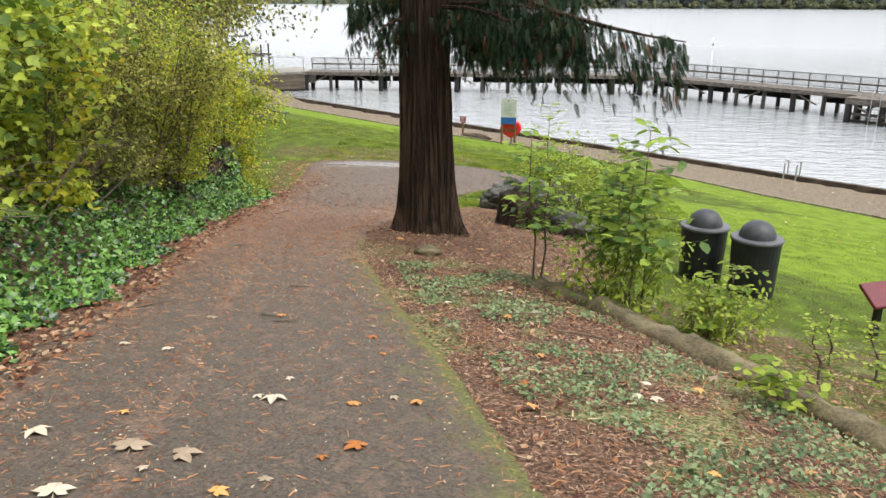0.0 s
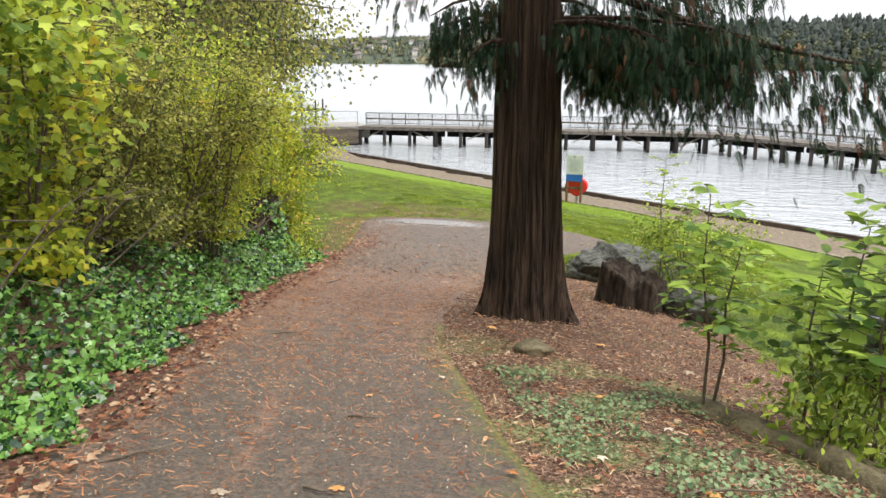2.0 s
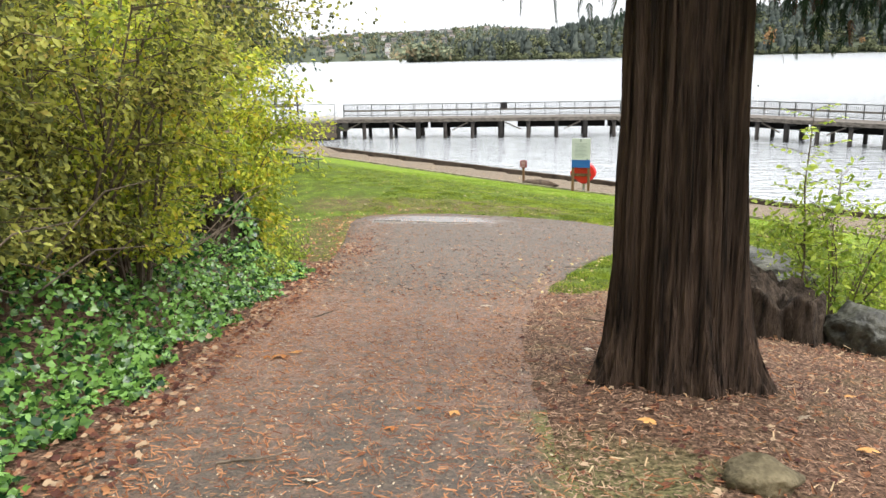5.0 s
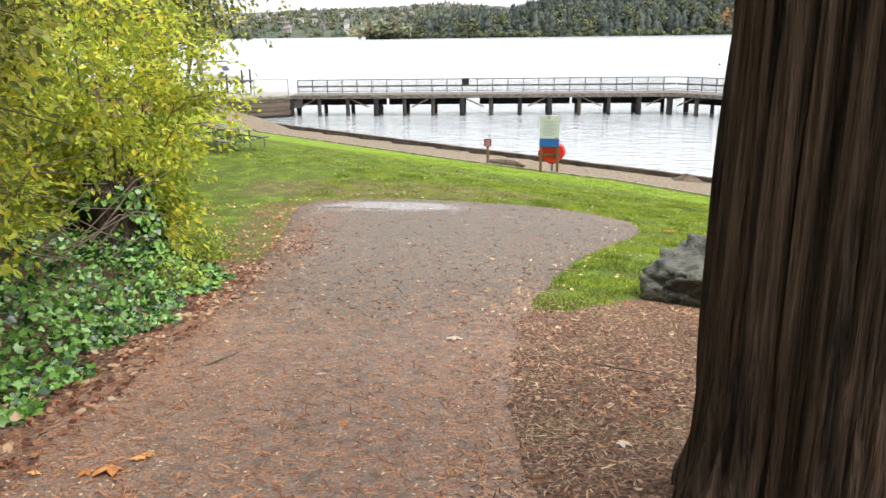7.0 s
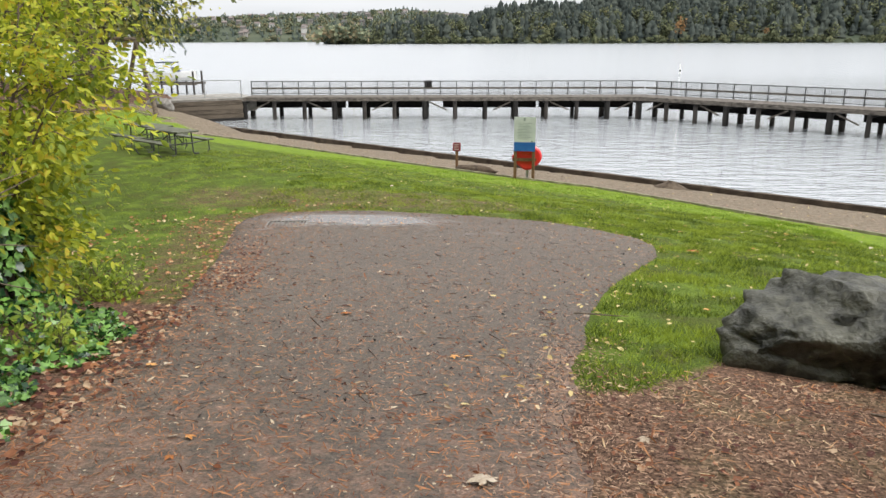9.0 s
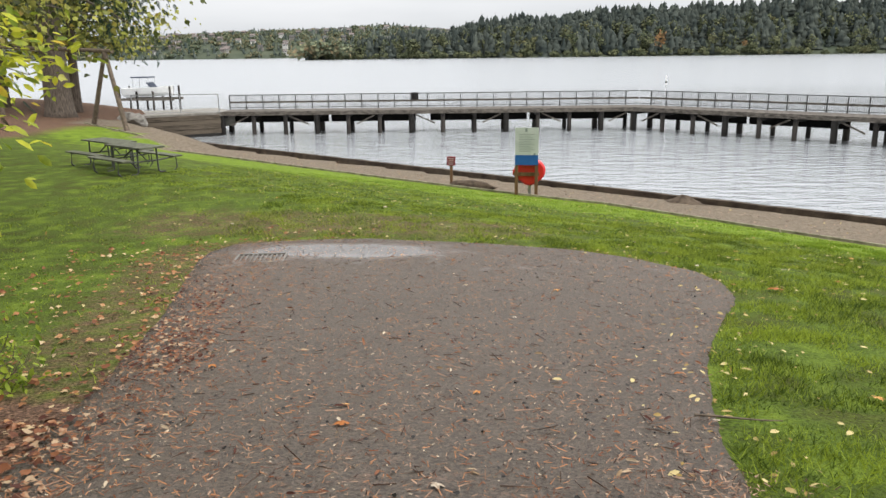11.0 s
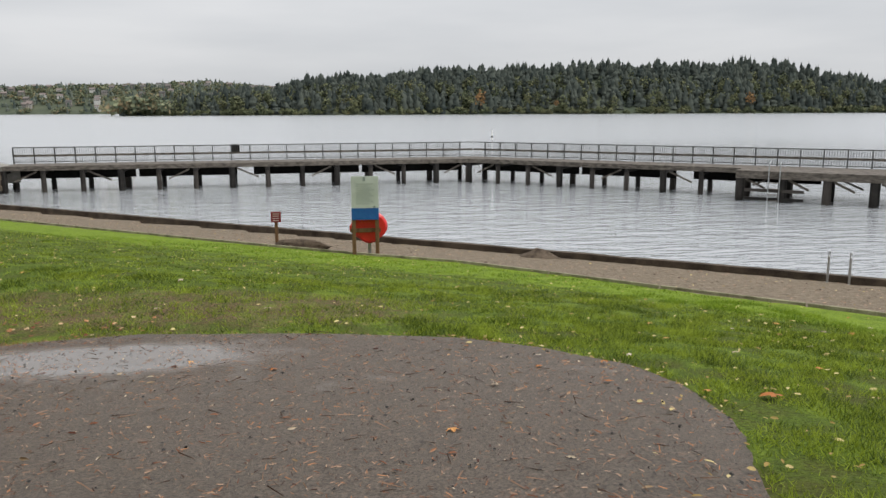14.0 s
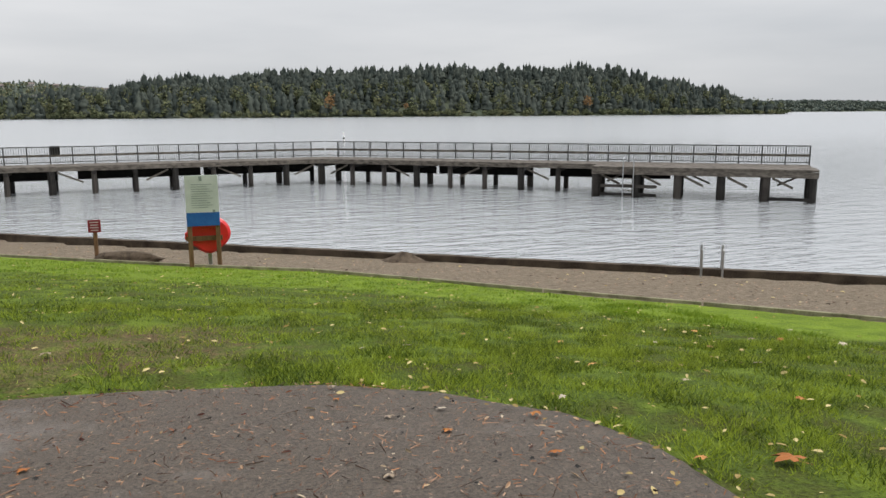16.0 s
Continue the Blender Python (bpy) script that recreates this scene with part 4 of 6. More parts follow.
def buoy(x, y, h):
    """A white spar buoy with a dark band, afloat."""
    root = tagged(empty("buoy", x, y, WATER), "white spar buoy with a dark band afloat on the lake", "buoy", "buoys on the lake")
    part("float_body", lathe([(0.10, -0.4), (0.16, -0.3), (0.16, h * 0.55), (0.10, h * 0.7), (0.09, h), (0.03, h + 0.05)], 14), WHITEPAINT, root)
    part("band", lathe([(0.165, h * 0.22), (0.17, h * 0.24), (0.17, h * 0.40), (0.165, h * 0.42)], 14), DARKWOOD, root, "dark band")
    return root


buoy(24.0, 147.0, 1.5)
# bulkhead, fence, dock and boat at the pier's root
bulk = tagged(empty("bulkhead", -26.5, 68.2, WATER), "weathered timber bulkhead holding the pier's landing", "bulkhead", kind="structure")
BULKWOOD = material("bulkhead_timber", (0.018, 0.014, 0.010), (0.125, 0.10, 0.075), 2, 0.85, 0.6, 14, 0.25, stretch=(0.6, 0.6, 5), obj=0.7)
for k in range(6):
    z = -6.5 + k * 0.33
    lift_k = 0.035 * (k % 2)
    world_part("bulkhead_timber", beam((-29.6 + 0.35 * (5 - k), 63.4 + 0.3 * (5 - k), z), (-24.12 - lift_k, 67.3 - lift_k, z), 0.30, 0.32, 0.02), BULKWOOD if k > 1 else DARKWOOD, bulk)
world_part("landing", box(-29.5, 68.4, -5.15, 10.5, 5.4, 1.02, 0.03, Matrix.Rotation(radians(34), 4, "Z")), CONCRETE, bulk)

fence = tagged(empty("metal_fence", -23.9, 68.6, -4.8), "thin galvanised pipe fence beside the pier", "fence")
fp = [Vector((-30.6, 67.3, -4.7)), Vector((-27.3, 68.0, -4.7)), Vector((-24.6, 68.5, -4.7))]
for p in fp:
    world_part("post", tube([p, p + Vector((0, 0, 1.4))], [0.035, 0.035], 8), STEEL, fence)
for a, b in zip(fp, fp[1:]):
    world_part("top_rail", beam(a + Vector((0, 0, 1.38)), b + Vector((0, 0, 1.38)), 0.045, 0.045), STEEL, fence)
    world_part("bottom_rail", beam(a + Vector((0, 0, 0.1)), b + Vector((0, 0, 0.1)), 0.03, 0.03), STEEL, fence)

lift = tagged(empty("boat_lift", -42, 95, WATER), "grey boat lift on posts standing in the lake", "boat lift")
for dx in (-2.8, -0.9, 0.9, 2.8):
    for dy in (-1.2, 1.2):
        part("post", tube([(dx, dy, -1.5), (dx, dy, 2.0 + 0.5 * (abs(dx) > 2))], [0.11, 0.11], 8), PILEWOOD, lift)
for dy in (-1.2, 1.2):
    part("beam", beam((-3.2, dy, 1.15), (3.2, dy, 1.15), 0.2, 0.25), PIERWOOD, lift)
boat = tagged(empty("motorboat", -42, 95, WATER + 1.3), "white motorboat with a dark canvas top on a lift", "boat")


def boat_hull():
    bm = bmesh.new()
    rows = []
    for i in range(9):
        u = i / 8
        x = -2.7 + 5.4 * u
        w = 1.1 * (1 - max(0, u - 0.55) ** 2 * 4.6)
        rows.append([bm.verts.new((x, y * max(w, 0.04), z + 0.25 * u * u * (z > 0.3))) for y, z in ((-1, 1.0), (-0.85, 0.35), (0, 0.0 + 0.3 * u * u), (0.85, 0.35), (1, 1.0))])
    for a, b in zip(rows, rows[1:]):
        for k in range(4):
            bm.faces.new((a[k], b[k], b[k + 1], a[k + 1]))
        bm.faces.new((a[4], b[4], b[0], a[0]))
    bm.faces.new(rows[0])
    bmesh.ops.recalc_face_normals(bm, faces=bm.faces)
    return bm


part("hull", boat_hull(), WHITEPAINT, boat)
part("windscreen", beam((0.6, 0, 1.05), (0.1, 0, 1.6), 1.7, 0.06), CANVAS, boat)
canopy = part("canopy", box(-0.6, 0, 2.15, 2.0, 1.8, 0.12, 0.05), CANVAS, boat, "dark canvas top")
for dx in (-1.4, 0.3):
    for dy in (-0.8, 0.8):
        part("canopy_pole", tube([(dx, dy, 1.0), (dx, dy, 2.12)], [0.025, 0.025], 6), STEEL, canopy)

# ---- swing frame of logs ----
swing = tagged(empty("swing_frame", -25.8, 54.8, -4.6), "tall swing frame of bare logs on the shore bank", "swing frame")
apex = Vector((-25.7, 54.8, -0.3))
for foot in ((-24.3, 53.6), (-27.2, 55.4)):
    world_part("leg", tube([(foot[0], foot[1], zfun(*foot) - 0.2), apex], [0.14, 0.11], 8, 0.1, 3), TWIG, swing)
apex2 = Vector((-34.1, 57.6, 0.1))
for foot in ((-33.0, 56.2), (-35.2, 59.0)):
    world_part("leg", tube([(foot[0], foot[1], zfun(*foot) - 0.2), apex2], [0.14, 0.11], 8, 0.1, 3), TWIG, swing)
world_part("crossbar", tube([apex + Vector((0.5, -0.15, 0)), apex2 + Vector((-0.5, 0.15, 0))], [0.12, 0.11], 8, 0.1, 4), TWIG, swing)

# ---- signs ----


def info_board():
    x, y = -3.12, 38.35
    z = zfun(x, y)
    root = tagged(empty("information_board", x, y, z, -3), "pale and blue information board on two wooden posts", "sign")
    for dx in (-0.33, 0.33):
        part("post", box(dx, 0, 1.12, 0.11, 0.11, 2.3, 0.01), POSTWOOD, root)
    panel = part("panel", box(0, -0.065, 1.83, 0.77, 0.03, 0.90, 0.004), SIGNPALE, root, "faded pale green notice panel")
    part("lower_panel", box(0, -0.066, 1.21, 0.77, 0.03, 0.33, 0.004), SIGNBLUE, root, "plain blue lower panel")
    part("emblem", box(-0.02, -0.084, 2.2, 0.07, 0.006, 0.11), SIGNINK, panel)
    for k in range(11):
        w = 0.5 - 0.13 * ((k * 5) % 3) / 2
        part("text_line", box(-0.25 + w / 2, -0.083, 2.06 - k * 0.056, w, 0.005, 0.014), SIGNINK, panel)
    part("small_mark", box(0.26, -0.084, 1.41, 0.06, 0.006, 0.06), SIGNINK, panel)
    part("cross_rail", box(0, 0.075, 0.72, 0.86, 0.04, 0.12, 0.006), POSTWOOD, root)
    return root


info_board()


def ring_cabinet():
    """The rescue float's red case: a fat disc with lobes and a strap."""
    x, y = -3.0, 38.62
    z = zfun(x, y)
    root = tagged(empty("life_ring_case", x, y, z, -3), "bright red plastic life ring case behind the board", "life ring")
    bm = bmesh.new()
    n = 28
    prof = [(-0.13, 0.30), (-0.13, 0.42), (-0.07, 0.48), (0.07, 0.48), (0.13, 0.42), (0.13, 0.30)]
    rings = []
    for yy, r in prof:
        ring = []
        for k in range(n):
            a = 2 * math.pi * k / n
            rr = r * (1 + 0.05 * math.cos(4 * a)) * (1.02 if abs(math.cos(a)) > 0.7 else 0.97)
            ring.append(bm.verts.new((1.03 * rr * math.cos(a), yy, 0.86 + 1.03 * rr * math.sin(a))))
        rings.append(ring)
    for a, b in zip(rings, rings[1:]):
        for k in range(n):
            bm.faces.new((a[k], a[(k + 1) % n], b[(k + 1) % n], b[k]))
    bm.faces.new(rings[0])
    bm.faces.new(rings[-1][::-1])
    bmesh.ops.recalc_face_normals(bm, faces=bm.faces)
    part("case", bm, REDPLASTIC, root)
    part("lid_bulge", box(0.0, -0.14, 1.06, 0.5, 0.05, 0.16, 0.02), REDPLASTIC, root)
    part("side_handle", box(-0.53, 0, 0.80, 0.08, 0.12, 0.2, 0.03), REDPLASTIC, root)
    part("bracket", box(0, 0.12, 0.35, 0.1, 0.06, 0.75, 0.01), STEEL, root)
    return root


ring_cabinet()


def small_sign(x, y, turn=0.0, tilt=0.0, h=1.08, mat=SIGNRED, label="small dark red warning sign on a wooden post"):
    z = zfun(x, y)
    root = tagged(empty("warning_sign", x, y, z, turn), label, "sign")
    part("post", box(0, 0, h / 2 - 0.1, 0.1, 0.1, h - 0.05, 0.01), POSTWOOD, root)
    panel = part("panel", box(0, -0.065, h - 0.17, 0.31, 0.02, 0.33, 0.004), mat, root, "dark red panel with pale lettering")
    for k in range(4):
        part("text_line", box(0, -0.078, h - 0.07 - k * 0.07, 0.22 - 0.03 * (k % 2), 0.004, 0.022), SIGNWHITE, panel)
    return root


small_sign(-5.78, 40.75)
# the back of a red board beside the bins
rb_z = zfun(3.5, 8.6)
rb = tagged(empty("red_board_sign", 3.5, 8.6, rb_z, 25), "dark red board on a dark post beside the bins", "sign")
part("post", box(0.12, 0, 0.2, 0.07, 0.07, 0.6, 0.006), DARKWOOD, rb)
part("panel", box(0.18, -0.05, 0.5, 0.62, 0.05, 0.34, 0.02, Matrix.Rotation(radians(-55), 4, "X")), MAROON, rb)

# ---- bins ----


def litter_bin(x, y, turn):
    root = tagged(empty("litter_bin", x, y, zfun(x, y) - 0.01, turn), "black round litter bin with a grey domed lid", "bin", "bins on the lawn")
    part("body", lathe([(0.27, 0), (0.29, 0.02), (0.315, 0.74), (0.315, 0.78)], 32), BINBLACK, root, smoothed=False)
    part("rim", lathe([(0.30, 0.77), (0.335, 0.775), (0.34, 0.80), (0.33, 0.815), (0.24, 0.82)], 32), BINRIM, root, "grey plastic rim")
    dome = [(0.235, 0.80)] + [(0.235 * math.cos(a), 0.82 + 0.22 * math.sin(a)) for a in np.linspace(0, 1.5, 9)]
    part("dome", lathe(dome, 28), BINDOME, root, "dark grey dome lid", True)
    return root


litter_bin(2.56, 10.1, 0)
litter_bin(1.99, 10.7, 40)

# ---- picnic tables ----


def picnic_table(x, y, turn):
    root = tagged(empty("picnic_table", x, y, zfun(x, y), turn), "weathered picnic table with benches on a bent pipe frame", "picnic table", "tables on the lawn")
    for k in range(5):
        part("top_plank", box(0, (k - 2) * 0.15, 0.74, 1.9, 0.142, 0.045, 0.005), TABLEWOOD, root)
    for sgn in (1, -1):
        for k in range(2):
            part("bench_plank", box(0, sgn * (0.68 + k * 0.145), 0.44, 1.9, 0.138, 0.042, 0.005), TABLEWOOD, root)
    for dx in (-0.65, 0.65):
        for sgn in (1, -1):
            part("leg", tube([(dx, sgn * 0.28, 0.715), (dx, sgn * 0.30, 0.08), (dx, sgn * 0.36, 0.02), (dx, sgn * 0.5, 0.02)], [0.024] * 4, 8), GREYRAIL, root)
            part("bench_support", tube([(dx, sgn * 0.30, 0.36), (dx, sgn * 0.86, 0.40), (dx, sgn * 0.88, 0.1), (dx, sgn * 0.80, 0.02)], [0.022] * 4, 8), GREYRAIL, root)
        part("cross_pipe", tube([(dx, -0.3, 0.36), (dx, 0.3, 0.36)], [0.022] * 2, 8), GREYRAIL, root)
    part("brace", tube([(-0.62, 0, 0.36), (0, 0, 0.70), (0.62, 0, 0.36)], [0.02] * 3, 8), GREYRAIL, root)
    return root


picnic_table(-14.2, 33.6, -35)
picnic_table(-15.7, 35.1, -35)

# ---- shore ladder, mound, stones ----
lad = shore_point(10.05, 0.2, -5.74)
ladder = tagged(empty("shore_ladder", lad.x, lad.y, -5.74, -36), "pair of steel ladder handrails on the sea wall", "ladder")
for dx in (-0.27, 0.27):
    part("handrail", tube([(dx, 0.1, -0.1), (dx, 0.1, 0.50), (dx, 0.02, 0.62), (dx, -0.25, 0.62), (dx, -0.32, 0.52), (dx, -0.32, -0.5)], [0.032] * 6, 8), STEEL, ladder)


def rock(name, x, y, sx, sy, sz, seed, mat, label, category, sub=4, sink=0.25, turn=0.0, cuts=16, ledge=0.0):
    """A sphere cut by random planes, its facets then roughened."""
    rr = random.Random(seed)
    bm = bmesh.new()
    bmesh.ops.create_icosphere(bm, subdivisions=sub, radius=1.25)
    planes = []
    for _ in range(cuts):
        d = Vector((rr.gauss(0, 1), rr.gauss(0, 1), rr.gauss(0.25, 0.8))).normalized()
        planes.append((d, rr.uniform(0.74, 1.04)))
    for v in bm.verts:
        p = v.co.copy()
        for _ in range(2):
            for d, off in planes:
                over = p.dot(d) - off
                if over > 0:
                    p -= d * over
        if ledge:
            ax = Vector((0.22, -0.1, 0.97)).normalized()
            hgt = p.dot(ax) + 0.12 * noise.noise(p * 1.6 + Vector((seed, 3, 0)))
            k = (hgt / ledge) % 1.0
            out = (min(k / 0.35, 1.0) - k) * ledge * 0.9
            p += ax * out * 0.5 + Vector((p.x, p.y, 0)) * (-0.16 * max(0.0, k - 0.6))
        q = p * 3.1 + Vector((seed, 0, 0))
        crack = abs(noise.noise(q * 0.8))
        p *= 1 + 0.13 * noise.noise(q) + 0.10 * (0.3 - abs(noise.noise(q * 1.3 + Vector((7, 0, 0))))) + 0.04 * noise.noise(q * 3) - 0.22 * max(0, 0.045 - crack) / 0.045
        v.co = Vector((p.x * sx, p.y * sy, p.z * sz))
    ob = part(name, bm, mat, smoothed=True)
    ob.matrix_basis = pose(x, y, zfun(x, y) + sz * (0.62 - sink), 0, 0, turn)
    return tagged(ob, label, category)


rock("boulder", -0.68, 15.9, 0.92, 0.62, 0.52, 31, ROCK, "large grey weathered boulder beside the path", "rock", 5, sink=0.3, turn=-18, cuts=13, ledge=0.5)
rock("boulder", -0.22, 15.1, 0.5, 0.42, 0.30, 8.1, ROCK, "low flat grey boulder stepping off the large one", "rock", 5, turn=20, ledge=0.42)
rock("stone", 0.12, 13.0, 0.40, 0.33, 0.34, 5.5, ROCK, "grey stone at the edge of the litter bed", "rock", 4)
rock("boulder", -28.3, 62.6, 0.95, 0.7, 0.5, 12.5, CONCRETE, "pale rounded boulder at the foot of the bulkhead", "rock", 4)
rock("stone", -26.7, 61.7, 0.4, 0.35, 0.25, 3.5, CONCRETE, "small pale stone beside the bulkhead", "rock", 3)
rock("stone", -1.62, 8.9, 0.17, 0.14, 0.09, 2.2, LOGWOOD, "small moss-covered stone in the litter bed", "rock", 3)


def sand_heap(x, y, r, h):
    bm = bmesh.new()
    n, rings = 24, []
    for u in (1.0, 0.8, 0.6, 0.42, 0.26, 0.12):
        ring = []
        for k in range(n):
            a = 2 * math.pi * k / n
            f = 1 + 0.28 * noise.noise(Vector((math.cos(a) * 2, math.sin(a) * 2, u * 2)))
            ring.append(bm.verts.new((1.5 * r * u * f * math.cos(a), r * u * f * math.sin(a), h * (1 - u) ** 1.3 * (1 + 0.4 * noise.noise(Vector((math.cos(a) * 3, math.sin(a) * 3, 4)))) - 0.05 * u)))
        rings.append(ring)
    for a, b in zip(rings, rings[1:]):
        for k in range(n):
            bm.faces.new((a[k], a[(k + 1) % n], b[(k + 1) % n], b[k]))
    bm.faces.new(rings[-1])
    ob = part("sand_mound", bm, SANDMAT, smoothed=True)
    ob.matrix_basis = pose(x, y, zfun(x, y) + 0.01, 0, 0, -36)
    return tagged(ob, "small heap of dark wet sand on the beach", "sand heap")


sand_heap(2.55, 40.2, 0.6, 0.34)
rock("driftwood_stone", -4.9, 40.3, 0.75, 0.3, 0.2, 4.7, SANDMAT, "low sandy lump with dry grass by the sign", "rock", 4)


def stump(x, y, r, h, seed, label, turn=0.0, top=0.12, long=1.0, fall=0.0):
    """A broken stump: buttressed wall with split grain, jagged rim and a hollow, sunken top."""
    bm = bmesh.new()
    n, m = 120, 14
    rows = []
    for j in range(m):
        v = j / (m - 1)
        ring = []
        for k in range(n):
            a = 2 * math.pi * k / n
            ca, sa = math.cos(a), math.sin(a)
            split = abs(noise.noise(Vector((ca * 5, sa * 5, seed + v * 0.5)))) + 0.5 * abs(noise.noise(Vector((ca * 17, sa * 17, seed + v * 1.2))))
            flute = 1 + 0.22 * noise.noise(Vector((ca * 2.2, sa * 2.2, seed + v * 0.5))) + 0.24 * split - 0.07
            foot = 1 + 0.5 * math.exp(-v / 0.22) * (0.55 + 0.9 * abs(noise.noise(Vector((ca * 2.6, sa * 2.6, seed + 4)))))
            rr = r * flute * foot * (1.02 - 0.10 * v)
            tall = h * (1 - fall * (0.5 + 0.5 * ca)) + top * h * 3 * noise.noise(Vector((ca * 2.4, sa * 2.4, seed + 9))) + top * h * 0.6 * noise.noise(Vector((ca * 8, sa * 8, seed + 2)))
            ring.append(bm.verts.new((rr * ca * long, rr * sa, -0.25 + (tall + 0.25) * v)))
        rows.append(ring)
    for s_, dz in ((0.93, 0.01), (0.8, -0.03), (0.55, -0.09), (0.25, -0.05)):
        rows.append([bm.verts.new((v.co.x * s_, v.co.y * s_, v.co.z + dz + 0.05 * noise.noise(Vector((v.co.x * 9 * s_, v.co.y * 9 * s_, seed))))) for v in rows[m - 1]])
    for a, b in zip(rows, rows[1:]):
        for k in range(n):
            bm.faces.new((a[k], a[(k + 1) % n], b[(k + 1) % n], b[k]))
    bm.faces.new(rows[-1])
    bm.faces.new(rows[0][::-1])
    ob = part("tree_stump", bm, STUMPWOOD, smoothed=True)
    ob.matrix_basis = pose(x, y, zfun(x, y), 0, 0, turn)
    return tagged(ob, label, "stump")


stump(-0.64, 13.25, 0.38, 0.62, 1.0, "old dark broken tree stump beside the cedar", -28, 0.10, 1.35, 0.42)
stump(-8.0, 16.1, 0.38, 0.95, 7.0, "old grey stump overgrown with ivy")

# ---- fallen border log ----


def border_log():
    r_ = random.Random(3)
    pts = [(-0.40, 7.95), (0.02, 7.5), (0.48, 6.97), (0.84, 6.35), (1.22, 5.82), (1.56, 5.3), (1.93, 4.6), (2.45, 3.4), (3.3, 1.6)]
    pts = [(pts[i][0] + (pts[i + 1][0] - pts[i][0]) * u + r_.uniform(-0.025, 0.025), pts[i][1] + (pts[i + 1][1] - pts[i][1]) * u) for i in range(len(pts) - 1) for u in (0, 0.25, 0.5, 0.75)] + [pts[-1]]
    P = [(x, y, zfun(x, y) - 0.015 + r_.uniform(-0.015, 0.015)) for x, y in pts]
    return tagged(part("border_log", tube(P, [0.09 + 0.05 * min(1, i / 8) + r_.uniform(-0.015, 0.015) for i in range(len(P))], 18, 0.4, 2), LOGWOOD, smoothed=True), "long mossy log edging the litter bed", "log")


border_log()

# ---- storm drain grate ----
gz = zfun(-7.5, 23.5) + 0.045
grate = tagged(empty("drain_grate", -7.5, 23.5, gz, 8), "rusty iron drain grate set in the asphalt", "grate")
for sy in (-0.24, 0.24):
    part("frame_bar", box(0, sy, 0, 0.72, 0.035, 0.03, 0.004), IRON, grate)
for sx in (-0.35, 0.35):
    part("frame_bar", box(sx, 0, 0, 0.035, 0.445, 0.03, 0.004), IRON, grate)
for k in range(9):
    part("bar", box(-0.28 + k * 0.07, 0, -0.006, 0.022, 0.445, 0.02, 0.003), IRON, grate)

# ---- the cedar ----


